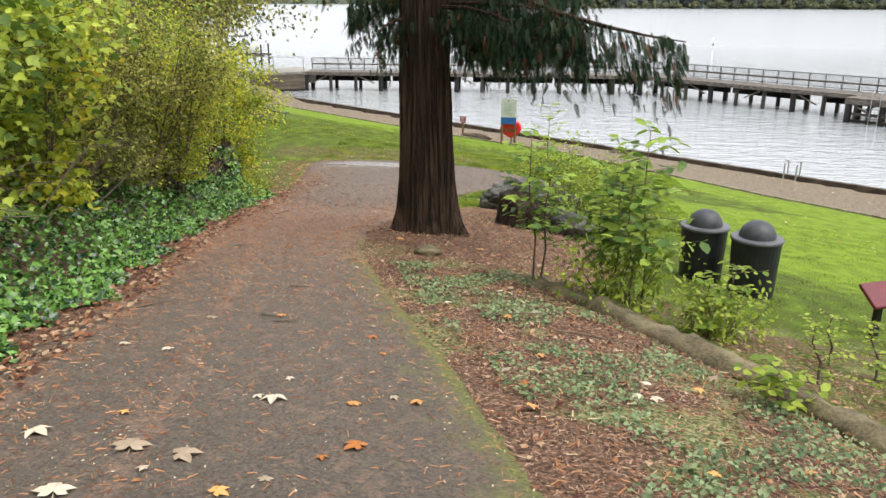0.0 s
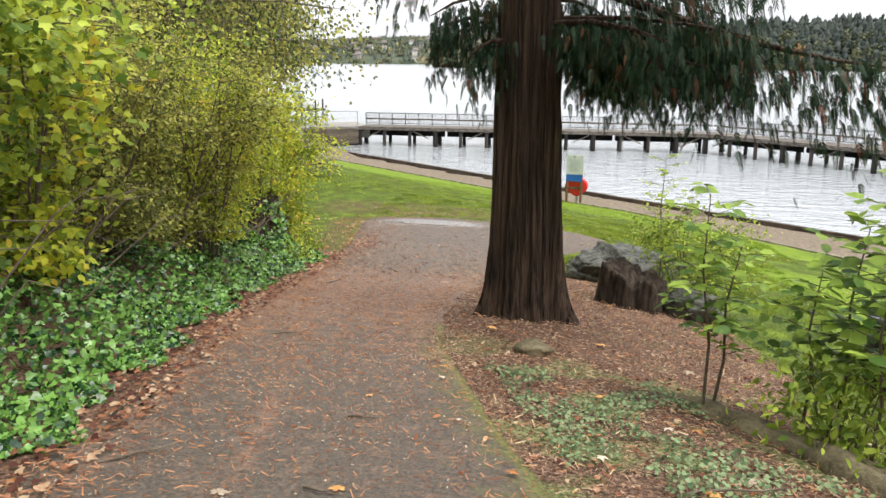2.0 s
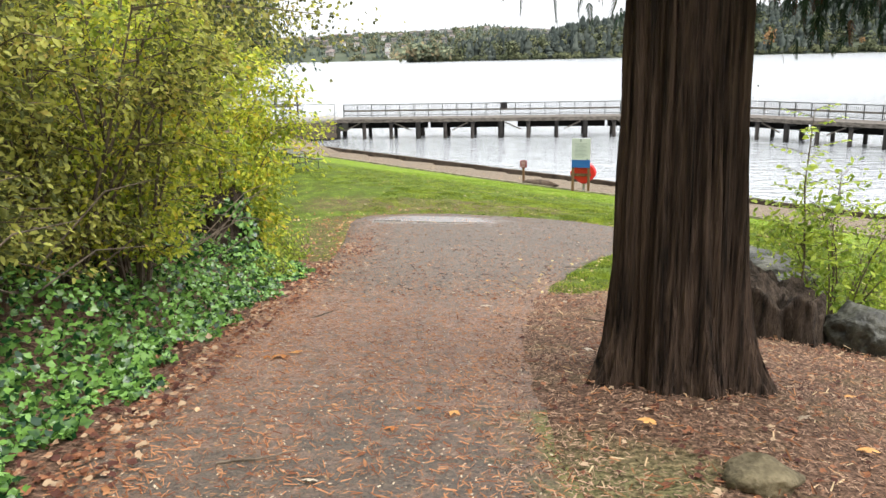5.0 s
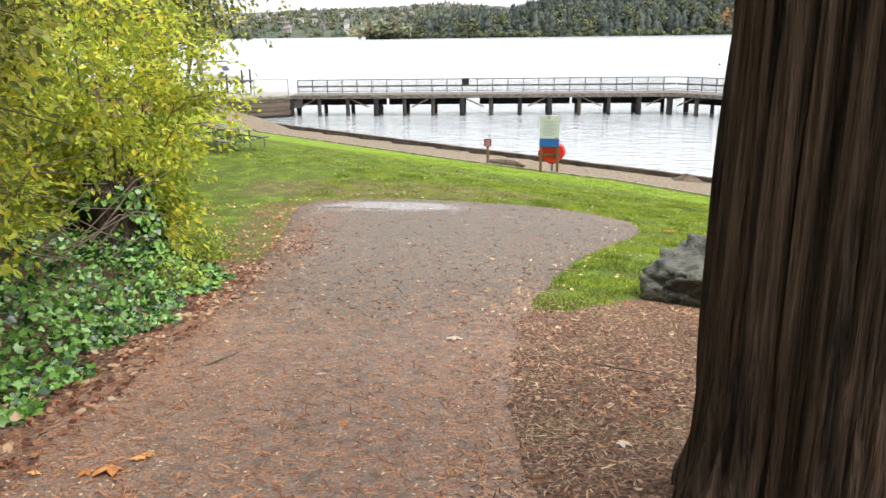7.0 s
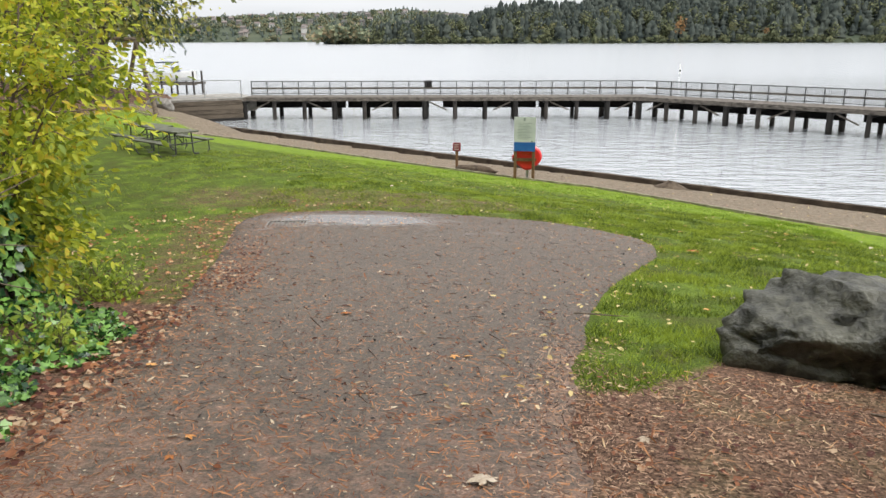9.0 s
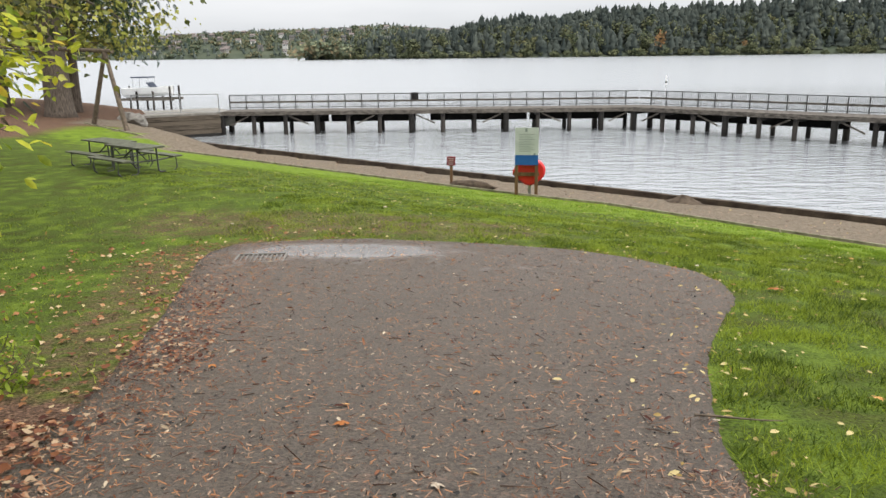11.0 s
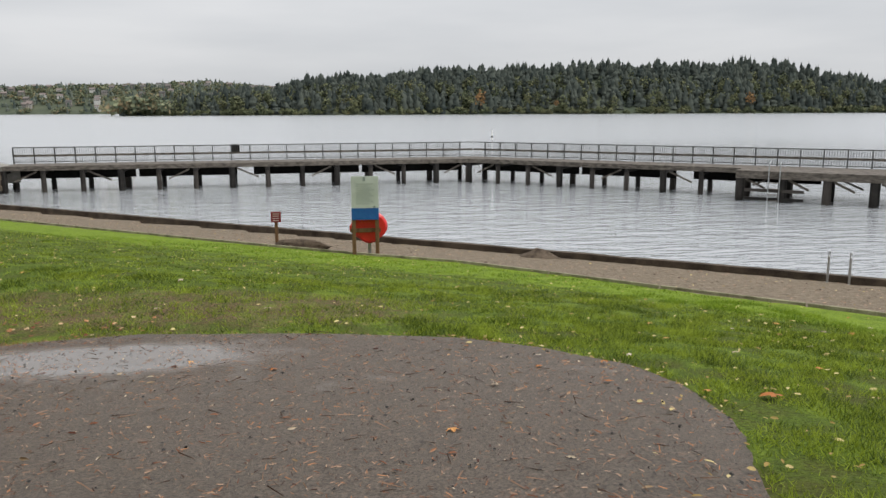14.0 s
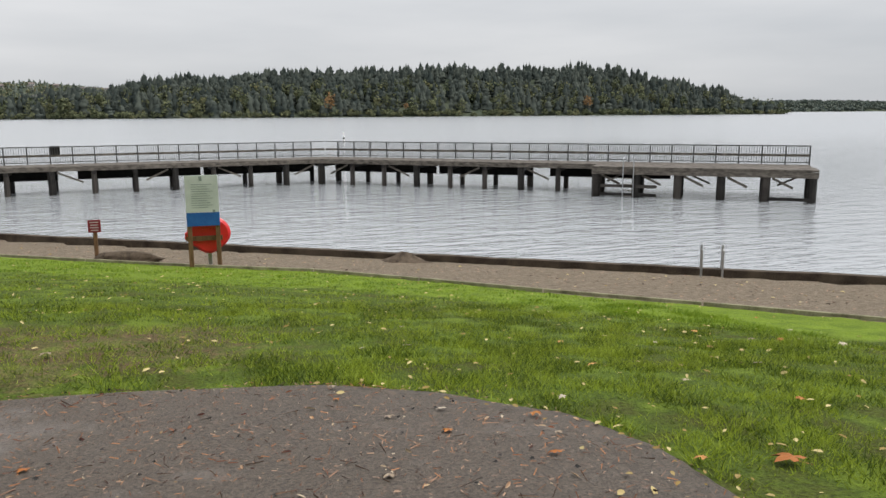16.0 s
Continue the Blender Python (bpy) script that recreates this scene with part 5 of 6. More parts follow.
def cedar():
    cx, cy = -1.9, 10.27
    z0 = zfun(cx, cy)
    root = tagged(empty("cedar_tree", cx, cy, z0), "large cedar with fluted red-brown bark and drooping foliage", "tree")
    bm = bmesh.new()
    n, rows = 260, []
    hs = np.concatenate([np.linspace(-0.3, 1.2, 24), np.linspace(1.3, 3.2, 20), np.linspace(3.6, 14, 14)])
    for h in hs:
        base = 0.315 + 0.10 * math.exp(-max(h, 0) / 0.30) + 0.05 * math.exp(-max(h, 0) / 1.5)
        base *= max(0.15, 1 - max(h - 1.5, 0) / 22)
        root_flare = math.exp(-max(h, 0) / 0.40)
        ring = []
        for k in range(n):
            a = 2 * math.pi * k / n + 0.05 * math.sin(h * 1.3)
            ca, sa = math.cos(a), math.sin(a)
            lob = 0.10 * math.cos(5 * a + 0.8) + 0.07 * math.cos(8 * a + 2.1) + 0.05 * math.cos(3 * a + 1.0)
            warp = 0.35 * noise.noise(Vector((ca * 2, sa * 2, h * 0.8)))
            strip = abs(noise.noise(Vector((ca * 6 + warp, sa * 6, h * 0.22))))
            fine = abs(noise.noise(Vector((ca * 19 + warp, sa * 19 + warp, h * 0.55))))
            shred = noise.noise(Vector((ca * 30, sa * 30, h * 2.5)))
            groove = max(0.0, 1 - strip / 0.09)
            r = base * (1 + lob * (0.35 + 1.2 * root_flare)) + 0.075 * strip + 0.05 * fine + 0.010 * shred - 0.030 * groove - 0.02
            ring.append(bm.verts.new((r * ca - 0.015 * h, r * sa, h)))
        rows.append(ring)
    for a, b in zip(rows, rows[1:]):
        for k in range(n):
            bm.faces.new((a[k], a[(k + 1) % n], b[(k + 1) % n], b[k]))
    part("trunk", bm, BARK, root, smoothed=True)
    r = random.Random(11)
    P, A, N, L = [], [], [], []
    for i in range(30):
        ang = i * 2.399 + r.uniform(-0.3, 0.3)
        h = 3.55 + 0.2 * i + r.uniform(-0.2, 0.2)
        east = math.cos(ang)
        if east < 0.25 and h < 4.8:
            h += 1.1
        if math.sin(ang) < -0.75 and h < 6:
            ang += 1.0 if math.cos(ang) > 0 else -1.0
        length = r.uniform(2.0, 3.1)
        d = Vector((math.cos(ang), math.sin(ang), 0))
        pts, rad = [], []
        for k in range(7):
            u = k / 6
            pts.append(d * (0.3 + length * u) + Vector((0, 0, h - 0.55 * length * u * (1 - 0.45 * u) * 0.7 - 0.25 * u)))
            rad.append(0.055 * (1 - u) + 0.008)
        part("limb", tube(pts, rad, 7, 0.1, i), BARK, root)
        dens = int((680 if h < 5.4 else 120) * length / 3)
        for _ in range(dens):
            u = r.uniform(0.12, 1.0) ** 0.8
            k = min(int(u * 6), 5)
            p = pts[k].lerp(pts[k + 1], u * 6 - k)
            side = Vector((-d.y, d.x, 0)) * r.gauss(0, 0.38 * (1.05 - 0.5 * u))
            drop = abs(r.gauss(0, 0.34)) * (1.2 if h < 5.2 else 0.8)
            P.append(p + side + Vector((0, 0, -drop + 0.05)))
            A.append((d.x * 0.25 + side.x * 0.5 + r.gauss(0, 0.18), d.y * 0.25 + side.y * 0.5 + r.gauss(0, 0.18), -1.0))
            N.append((r.gauss(0, 1), r.gauss(0, 1), 0.3))
            L.append(r.uniform(0.10, 0.24))
    for i in range(22):
        ang = -3.3 + 4.2 * i / 21 + r.uniform(-0.2, 0.2)
        h = r.uniform(2.75, 3.5) + (0.1 if math.cos(ang) < -0.2 else 0.0)
        if math.sin(ang) < -0.72 or (math.cos(ang) < -0.3 and i % 2):
            continue
        length = r.uniform(0.5, 1.5) * (1.3 if math.cos(ang) > 0 else 0.55)
        d = Vector((math.cos(ang), math.sin(ang), 0))
        pts = [d * (0.3 + length * u) + Vector((0, 0, h + 0.1 * u - 0.3 * u * u)) for u in (0, 0.35, 0.7, 1.0)]
        part("limb", tube(pts, [0.03, 0.022, 0.014, 0.005], 6, 0.1, i), BARK, root)
        for _ in range(int(420 * length)):
            u = r.uniform(0.1, 1.0)
            k = min(int(u * 3), 2)
            p = pts[k].lerp(pts[k + 1], u * 3 - k)
            side = Vector((-d.y, d.x, 0)) * r.gauss(0, 0.16)
            P.append(p + side + Vector((0, 0, -abs(r.gauss(0, 0.24)))))
            A.append((r.gauss(0, 0.25), r.gauss(0, 0.25), -1.0))
            N.append((r.gauss(0, 1), r.gauss(0, 1), 0.3))
            L.append(r.uniform(0.08, 0.18))
    L = np.array(L)
    P, A, N = np.array([tuple(p) for p in P]), np.array(A), np.array(N)
    dead = rng.random(len(P)) < 0.09
    scatter("foliage", P[~dead], A[~dead], N[~dead], L[~dead], L[~dead] * 0.75, SPRAY, CEDARLEAF, root, "drooping flat sprays of dark green scale leaves")
    scatter("dead_foliage", P[dead], A[dead], N[dead], L[dead], L[dead] * 0.75, SPRAY, DEADSPRAY, root, "reddish brown dead sprays")
    return root


cedar()

# ---- shrubs and trees ----


def shrub(name, x, y, rx, ry, rz, leaves, size, mat, label, seed, stems=9, base=0.0, shape=LOBED, gap=0.35, tips=1.0, twig_r=0.022, lean=(0, 0)):
    """Stems that fork into twigs, with leaves along the twigs: an open, uneven crown."""
    z0 = zfun(x, y)
    root = tagged(empty(name, x, y, z0), label, "shrub")
    r = random.Random(seed)
    ends = []
    for i in range(stems):
        bm = bmesh.new()
        a = 2 * math.pi * i / stems + r.uniform(-0.4, 0.4)
        out = r.uniform(0.35, 1.0)
        top = Vector((rx * out * math.cos(a) + lean[0], ry * out * math.sin(a) + lean[1], base + 2 * rz * r.uniform(0.55, 0.95) * (1.15 - 0.45 * out)))
        foot = Vector((0.25 * math.cos(a) * rx * 0.5, 0.25 * math.sin(a) * ry * 0.5, -0.1))
        bend = foot.lerp(top, 0.5) + Vector((r.uniform(-0.2, 0.2), r.uniform(-0.2, 0.2), 0.25 * rz))
        pts = [foot.lerp(bend, t).lerp(bend.lerp(top, t), t) for t in np.linspace(0, 1, 6)]
        add_tube(bm, pts, [twig_r * (1 - 0.75 * t) for t in np.linspace(0, 1, 6)], 5)
        for _ in range(11):
            t = r.uniform(0.10, 1.0)
            k = min(int(t * 5), 4)
            p = pts[k].lerp(pts[k + 1], t * 5 - k)
            d = Vector((math.cos(a) + r.gauss(0, 0.9), math.sin(a) + r.gauss(0, 0.9), r.uniform(-0.25, 0.8))).normalized()
            ln = r.uniform(0.35, 0.9) * min(rx, ry, rz) * 0.75
            q = p + d * ln + Vector((0, 0, -0.12 * ln))
            mid = p.lerp(q, 0.5) + Vector((0, 0, 0.08))
            add_tube(bm, [p, mid, q], [twig_r * 0.35, twig_r * 0.25, twig_r * 0.12], 4, cap=False)
            ends.append((p, mid, q))
        part("stem", bm, TWIG, root)
    n = leaves
    pick = rng.integers(0, len(ends), n)
    t = rng.random(n) ** 0.6
    E0 = np.array([tuple(e[0]) for e in ends])[pick]
    E1 = np.array([tuple(e[1]) for e in ends])[pick]
    E2 = np.array([tuple(e[2]) for e in ends])[pick]
    tt = t[:, None]
    P = E0 * (1 - tt) ** 2 + 2 * E1 * tt * (1 - tt) + E2 * tt ** 2 + rng.normal(size=(n, 3)) * size * 1.6 * tips
    P[:, 2] = np.maximum(P[:, 2], base * 0.5 + 0.05)
    A = (E2 - E0) + 0.6 * rng.normal(size=(n, 3))
    A[:, 2] -= 0.35
    N = 0.55 * rng.normal(size=(n, 3)) + np.array([0.1, -0.25, 0.9])
    L = size * (0.6 + 0.8 * rng.random(n))
    tagged(scatter("leaves", P, A, N, L, L * (0.95 if shape is LOBED else 0.9), shape, mat, root), kind="stuff")
    return root


shrub("maple_shrub", -5.7, 5.3, 1.5, 1.6, 1.5, 4600, 0.10, GLEAF, "tall open shrub with large yellow-green leaves", 1, 10, 0.35, lean=(-0.2, 0))
shrub("maple_shrub", -6.9, 6.6, 1.8, 1.8, 2.1, 8000, 0.095, GLEAF, "tall shrub with thinning olive leaves and bare twigs", 2, 14, 0.3)
shrub("maple_shrub", -6.3, 7.9, 1.2, 1.3, 1.5, 3600, 0.09, YLEAF, "yellow-green leafy shrub beside the path", 3, 10, 0.4)
shrub("twiggy_shrub", -7.0, 9.6, 1.4, 1.5, 1.5, 17000, 0.06, OLEAF, "dense twiggy shrub with small olive leaves", 4, 18, 0.55, OVAL)
shrub("olive_shrub", -7.2, 11.4, 1.35, 1.6, 1.55, 19000, 0.06, OLEAF, "dense olive-green shrub beside the path", 5, 20, 0.5, OVAL)
shrub("yellow_shrub", -7.7, 13.1, 1.25, 1.4, 1.5, 13000, 0.065, YLEAF, "rounded yellow shrub arching towards the path", 6, 18, 0.7, OVAL)
shrub("olive_shrub", -8.6, 11.0, 1.6, 2.2, 2.1, 9000, 0.075, OLEAF, "tall olive-green shrub in the hedge row", 7, 18, 0.4, OVAL)
shrub("yellow_shrub", -8.5, 16.9, 1.35, 1.5, 1.8, 21000, 0.08, YLEAF, "yellow-leaved shrub over an ivy stump", 8, 16, 0.35, OVAL)
shrub("green_shrub", -9.6, 14.4, 1.8, 2.0, 2.3, 6000, 0.09, GLEAF, "tall green shrub at the back of the row", 9, 16, 0.5)
shrub("green_shrub", -8.6, 7.6, 1.9, 2.2, 2.5, 5000, 0.11, GLEAF, "tall green leafy shrub behind the hedge row", 10, 16, 0.5)
shrub("green_shrub", -8.0, 4.0, 2.0, 2.0, 2.4, 4500, 0.12, OLEAF, "tall leafy shrub behind the ivy bed", 11, 16, 0.5)
shrub("yellow_shrub", -6.9, 12.2, 0.8, 0.9, 1.35, 4500, 0.065, YLEAF, "bright yellow-green sprays at the edge of the row", 35, 12, 0.9, OVAL)
shrub("pale_weed", -7.6, 17.6, 0.4, 0.45, 0.2, 700, 0.06, SAPLEAF, "pale dry weeds at the lawn's edge", 12, 12, 0.0, OVAL, twig_r=0.008)
shrub("low_herb", -6.95, 15.5, 0.3, 0.3, 0.18, 420, 0.06, SAPLEAF, "bright green low herbs beside the path", 13, 10, 0.0, OVAL, twig_r=0.006)


def sapling(x, y, h, seed, mat, label, leaf=0.09, spread=0.45, lean=0.1, branches=16, first=0.3):
    """A thin stem with leaf stalks that carry paired leaflets."""
    z0 = zfun(x, y)
    root = tagged(empty("sapling", x, y, z0), label, "sapling", "saplings along the log")
    r = random.Random(seed)
    top = Vector((r.uniform(-lean, lean), r.uniform(-lean, lean), h))
    pts = [Vector((0, 0, -0.1)), top * 0.33 + Vector((0.03, 0.02, 0)), top * 0.66 + Vector((-0.03, 0.01, 0)), top]
    part("stem", tube(pts, [0.014, 0.011, 0.008, 0.003], 6), TWIG, root)
    P, A, N, L = [], [], [], []
    for i in range(branches):
        t = first + (1 - first) * (i + 0.5) / branches
        k = min(int(t * 3), 2)
        p = pts[k].lerp(pts[k + 1], t * 3 - k)
        a = i * 2.4 + r.uniform(-0.4, 0.4)
        ln = spread * (1.15 - 0.65 * t) * r.uniform(0.7, 1.2)
        d = Vector((math.cos(a), math.sin(a), 0.35))
        q = p + d * ln
        q.z -= 0.1 * ln
        part("twig", tube([p, p.lerp(q, 0.5) + Vector((0, 0, 0.05 * ln)), q], [0.004, 0.003, 0.0015], 4), TWIG, root)
        m = max(3, int(ln / (leaf * 0.75)))
        for j in range(m):
            u = (j + 1) / m
            c = p.lerp(q, u)
            for sgn in (1, -1):
                sd = Vector((-d.y, d.x, 0)) * sgn
                P.append(tuple(c))
                A.append(tuple(sd + d * 0.5 + Vector((0, 0, -0.25 + r.gauss(0, 0.25)))))
                N.append((r.gauss(0, 0.35), r.gauss(0, 0.35), 1))
                L.append(leaf * r.uniform(0.7, 1.2))
    L = np.array(L)
    tagged(scatter("leaves", P, A, N, L, L * 1.25, OVAL, mat, root), kind="stuff")
    return root


for (x, y, h, s, lf, sp) in ((-0.26, 7.72, 1.62, 1, 0.12, 0.5), (-0.2, 7.8, 1.3, 15, 0.10, 0.45), (0.55, 7.5, 1.55, 2, 0.14, 0.55), (0.86, 7.35, 1.85, 3, 0.15, 0.62), (0.72, 7.2, 1.35, 4, 0.14, 0.5), (0.42, 7.75, 1.2, 5, 0.12, 0.5)):
    sapling(x, y, h, s, SAPDARK, "thin green sapling with paired leaflets beside the log", lf * 0.95, sp * 0.9, branches=20, first=0.35)
for (x, y, h, s, lf, sp) in ((1.62, 6.95, 0.72, 6, 0.08, 0.34), (1.42, 6.75, 0.6, 7, 0.08, 0.32), (2.1, 5.75, 0.5, 8, 0.05, 0.22), (2.5, 5.4, 0.45, 9, 0.05, 0.22), (1.5, 4.75, 0.3, 10, 0.09, 0.26), (2.75, 6.3, 0.55, 14, 0.05, 0.2), (2.45, 6.6, 0.5, 16, 0.045, 0.2)):
    sapling(x, y, h, s, SAPLEAF, "low bright green seedling by the mossy log", lf, sp, branches=16, first=0.15)
for (x, y, h, s, lf, sp) in ((-0.32, 13.75, 2.3, 11, 0.07, 0.55), (0.05, 14.0, 1.6, 12, 0.07, 0.65)):
    sapling(x, y, h, s, SAPLEAF, "yellow-green sapling growing by the old stump", lf, sp, branches=24, first=0.25)


shrub("young_shrub", 0.1, 13.95, 0.95, 0.75, 0.8, 2600, 0.065, SAPLEAF, "yellow-green young shrub growing by the old stump", 33, 10, 0.25, OVAL, twig_r=0.012)
shrub("young_shrub", 0.62, 7.3, 0.6, 0.42, 0.42, 1100, 0.07, SAPLEAF, "bright green leafy undergrowth beside the log", 34, 12, 0.05, OVAL, twig_r=0.008)
shrub("young_shrub", 1.5, 6.8, 0.42, 0.34, 0.27, 700, 0.055, SAPLEAF, "low yellow-green undergrowth trailing along the log", 36, 12, 0.0, OVAL, twig_r=0.006)


def big_tree(name, x, y, r0, height, crown, label, seed, leaf_mat, count, leaf, low, conifer=False, lean=0.0):
    """Tapered trunk, limbs, and leaf clumps hung along the limbs. crown: radius; low: height of the lowest limbs."""
    z0 = zfun(x, y)
    root = tagged(empty(name, x, y, z0), label, "tree")
    r = random.Random(seed)
    hs = [-0.4, 0.3, 1.5, height * 0.3, height * 0.6, height]
    rr = [r0 * 1.5, r0 * 1.15, r0, r0 * 0.8, r0 * 0.5, r0 * 0.08]
    part("trunk", tube([(lean * h / height, 0, h) for h in hs], rr, 16, 0.15, seed), BARK2, root, smoothed=True)
    P, A, N, L = [], [], [], []
    limbs = 34
    for i in range(limbs):
        bm = bmesh.new()
        t = i / limbs
        h = low + (height * 0.95 - low) * t
        a = i * 2.399 + r.uniform(-0.3, 0.3)
        reach = crown * (1 - 0.75 * t if conifer else math.sqrt(max(0.05, 1 - (1.6 * t - 0.6) ** 2))) * r.uniform(0.7, 1.1)
        d = Vector((math.cos(a), math.sin(a), 0))
        droop = -0.28 if conifer else 0.12
        pts = [Vector((lean * h / height, 0, h)) + d * reach * u + Vector((0, 0, droop * reach * u + (-0.15 * reach * u * u))) for u in (0, 0.35, 0.7, 1.0)]
        add_tube(bm, pts, [r0 * 0.22 * (1 - 0.5 * t), r0 * 0.14 * (1 - 0.5 * t), r0 * 0.07, 0.01], 6, cap=False)
        part("limb", bm, BARK2, root)
        m = int(count / limbs)
        for _ in range(m):
            u = r.uniform(0.2, 1.0)
            k = min(int(u * 3), 2)
            c = pts[k].lerp(pts[k + 1], u * 3 - k)
            sp = reach * 0.17
            c = c + Vector((r.gauss(0, sp), r.gauss(0, sp), r.gauss(0, sp * 0.6) - (0.5 if conifer else 0.25) * abs(r.gauss(0, 0.9))))
            P.append(tuple(c))
            A.append((d.x * 0.4 + r.gauss(0, 0.5), d.y * 0.4 + r.gauss(0, 0.5), -1.0 if conifer else r.gauss(-0.5, 0.5)))
            N.append((r.gauss(0, 1), r.gauss(0, 1), r.gauss(0.5, 0.6)))
            L.append(leaf * r.uniform(0.6, 1.4))
    L = np.array(L)
    scatter("crown", P, A, N, L, L * 0.9, SPRAY if conifer else LOBED, leaf_mat, root)
    return root


big_tree("conifer_tree", -30.6, 58.0, 0.75, 24, 6.5, "huge old conifer with drooping boughs on the shore bank", 21, CEDARLEAF, 9000, 0.42, 7.6, True)
big_tree("maple_tree", -31.5, 61.5, 0.3, 13, 6.0, "leaning maple with olive autumn leaves near the shore", 22, OLEAF, 7000, 0.28, 4.2, lean=0.5)
big_tree("maple_tree", -36, 61, 0.3, 12, 5.5, "slender broadleaf tree behind the conifer", 23, OLEAF, 5000, 0.28, 4.4)
big_tree("maple_tree", -46, 56, 0.35, 13, 6, "broadleaf tree with thinning leaves on the bank", 24, OLEAF, 5000, 0.3, 1.5)
big_tree("conifer_tree", -52, 62, 0.4, 18, 5, "dark conifer at the back of the bank", 25, CEDARLEAF, 3500, 0.8, 1.0, True)
big_tree("conifer_tree", -53, 70, 0.35, 16, 4.5, "dark slim conifer beyond the swing frame", 26, CEDARLEAF, 3000, 0.8, 1.0, True)
big_tree("conifer_tree", -16.8, 24.5, 0.28, 16, 4.0, "tall conifer with hanging boughs behind the shrubs", 27, CEDARLEAF, 8000, 0.28, 4.4, True)
big_tree("maple_tree", -17.5, 19.0, 0.24, 12, 5.2, "tall maple with yellowing leaves behind the shrubs", 28, OLEAF, 6500, 0.2, 2.0)
big_tree("maple_tree", -14.0, 12.0, 0.22, 11, 4.6, "broadleaf tree behind the hedge row", 29, OLEAF, 6500, 0.17, 1.6)
big_tree("maple_tree", -13.0, 4.0, 0.2, 10, 4.6, "yellow-green tree above the ivy bed", 30, GLEAF, 6000, 0.16, 1.4)

big_tree("maple_tree", -21.0, 33.5, 0.3, 13, 8.2, "spreading maple with olive leaves above the picnic tables", 32, OLEAF, 9000, 0.19, 4.0)

# this crown's shade comes from the darkened leaf colour
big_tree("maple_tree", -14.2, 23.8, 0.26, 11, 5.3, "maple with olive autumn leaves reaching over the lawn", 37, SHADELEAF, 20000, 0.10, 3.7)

# unseen trees added uphill: they close the place and block sky light from behind
for i, (x, y) in enumerate(((-12, -6), (-5, -13), (3, -14), (11, -9), (-10, -1.5))):
    big_tree("maple_tree", x, y, 0.3, 14, 5.5, "unseen tall leafy tree added uphill to block sky light", 40 + i, OLEAF if i % 2 else GLEAF, 2200, 0.42, 1.6)


def bramble(n):
    """Bare arching canes in the shade under the hedge row."""
    r = random.Random(77)
    root = tagged(empty("bramble_thicket", -6.8, 9.5, zfun(-6.8, 9.5)), "tangle of bare brown canes under the shrubs", "bramble")
    for _ in range(n):
        y = r.uniform(4.5, 15.5)
        x = float(left_edge(y)) - r.uniform(1.0, 3.2)
        p = Vector((x, y, zfun(x, y) + r.uniform(0.1, 0.5)))
        a = r.uniform(-0.7, 0.7) + (0 if r.random() < 0.5 else math.pi)
        d = Vector((math.cos(a) * 0.6, math.sin(a + 1.2), r.uniform(0.1, 0.9))).normalized()
        ln = r.uniform(0.5, 1.5)
        q = p + d * ln * 0.55 + Vector((0, 0, 0.12))
        e = p + d * ln + Vector((r.uniform(-0.2, 0.2), 0, -0.15))
        e.x = min(e.x, float(left_edge(e.y)) - 0.5)
        world_part("cane", tube([p, q, e], [0.009, 0.007, 0.003], 5), TWIG, root)


bramble(260)

# ---- ivy bed ----
n = 24000
y = 1.5 + 15.2 * rng.random(n)
gapx = 0.14 + 2.9 * rng.random(n) ** 1.3 + 0.12 * np.sin(y * 3.1) + 0.1 * np.sin(y * 7.7)
x = left_edge(y) - gapx
lump = 0.16 * (np.sin(x * 2.3 + y) * np.sin(y * 1.9) + 1)
z = ground_z(x, y) + (0.02 + smooth(0.15, 1.3, gapx) * (0.12 + lump)) * (0.4 + 0.6 * rng.random(n)) + 0.02
d = dirs(n, 0.35)
N = 0.7 * rng.normal(size=(n, 3)) + np.array([0.35, -0.3, 0.9])
L = 0.035 + 0.045 * rng.random(n)
tagged(scatter("ivy_bed", np.stack([x, y, z], 1), d, N, L, L * 1.05, LOBED, IVY), "glossy dark green ivy covering the bank", "ivy", kind="stuff")
n = 1500
a = 2 * math.pi * rng.random(n)
h = rng.random(n) ** 0.8
rad = 0.5 * (1.15 - 0.35 * h) * (0.85 + 0.3 * rng.random(n))
keep = (np.sin(a * 2 + 1.0) + 0.6 * np.sin(h * 9)) > -0.4
P = np.stack([-8.0 + rad * np.cos(a), 16.1 + rad * np.sin(a), zfun(-8.0, 16.1) + 0.95 * h], 1)[keep]
N = np.stack([np.cos(a), np.sin(a), 0.5 * np.ones(n)], 1)[keep]
L = 0.06 + 0.04 * rng.random(len(P))
tagged(scatter("climbing_ivy", P, dirs(len(P), 1, 0.6), N, L, L, LOBED, IVY), "ivy climbing the old stump", "ivy", kind="stuff")
n = 11000
y = 1.8 + 6.4 * rng.random(n)
x = right_edge(y) + 0.25 + (np.interp(y, [2, 8.2], [2.9, 1.7]) - 0.3) * rng.random(n)
cl = np.array([noise.noise(Vector((u * 1.5, v * 1.5, 2.0))) for u, v in zip(x, y)]) > 0.02
x, y = x[cl], y[cl]
z = ground_z(x, y) + 0.02 + 0.05 * rng.random(len(x))
L = 0.016 + 0.024 * rng.random(len(x))
tagged(scatter("ground_ivy", np.stack([x, y, z], 1), dirs(len(x), 0.3), np.array([0, -0.2, 1]) + 0.4 * rng.normal(size=(len(x), 3)), L, L, LOBED, CREEPER), "patches of low green creeper in the litter bed", "creeper", kind="stuff")

# ---- grass ----


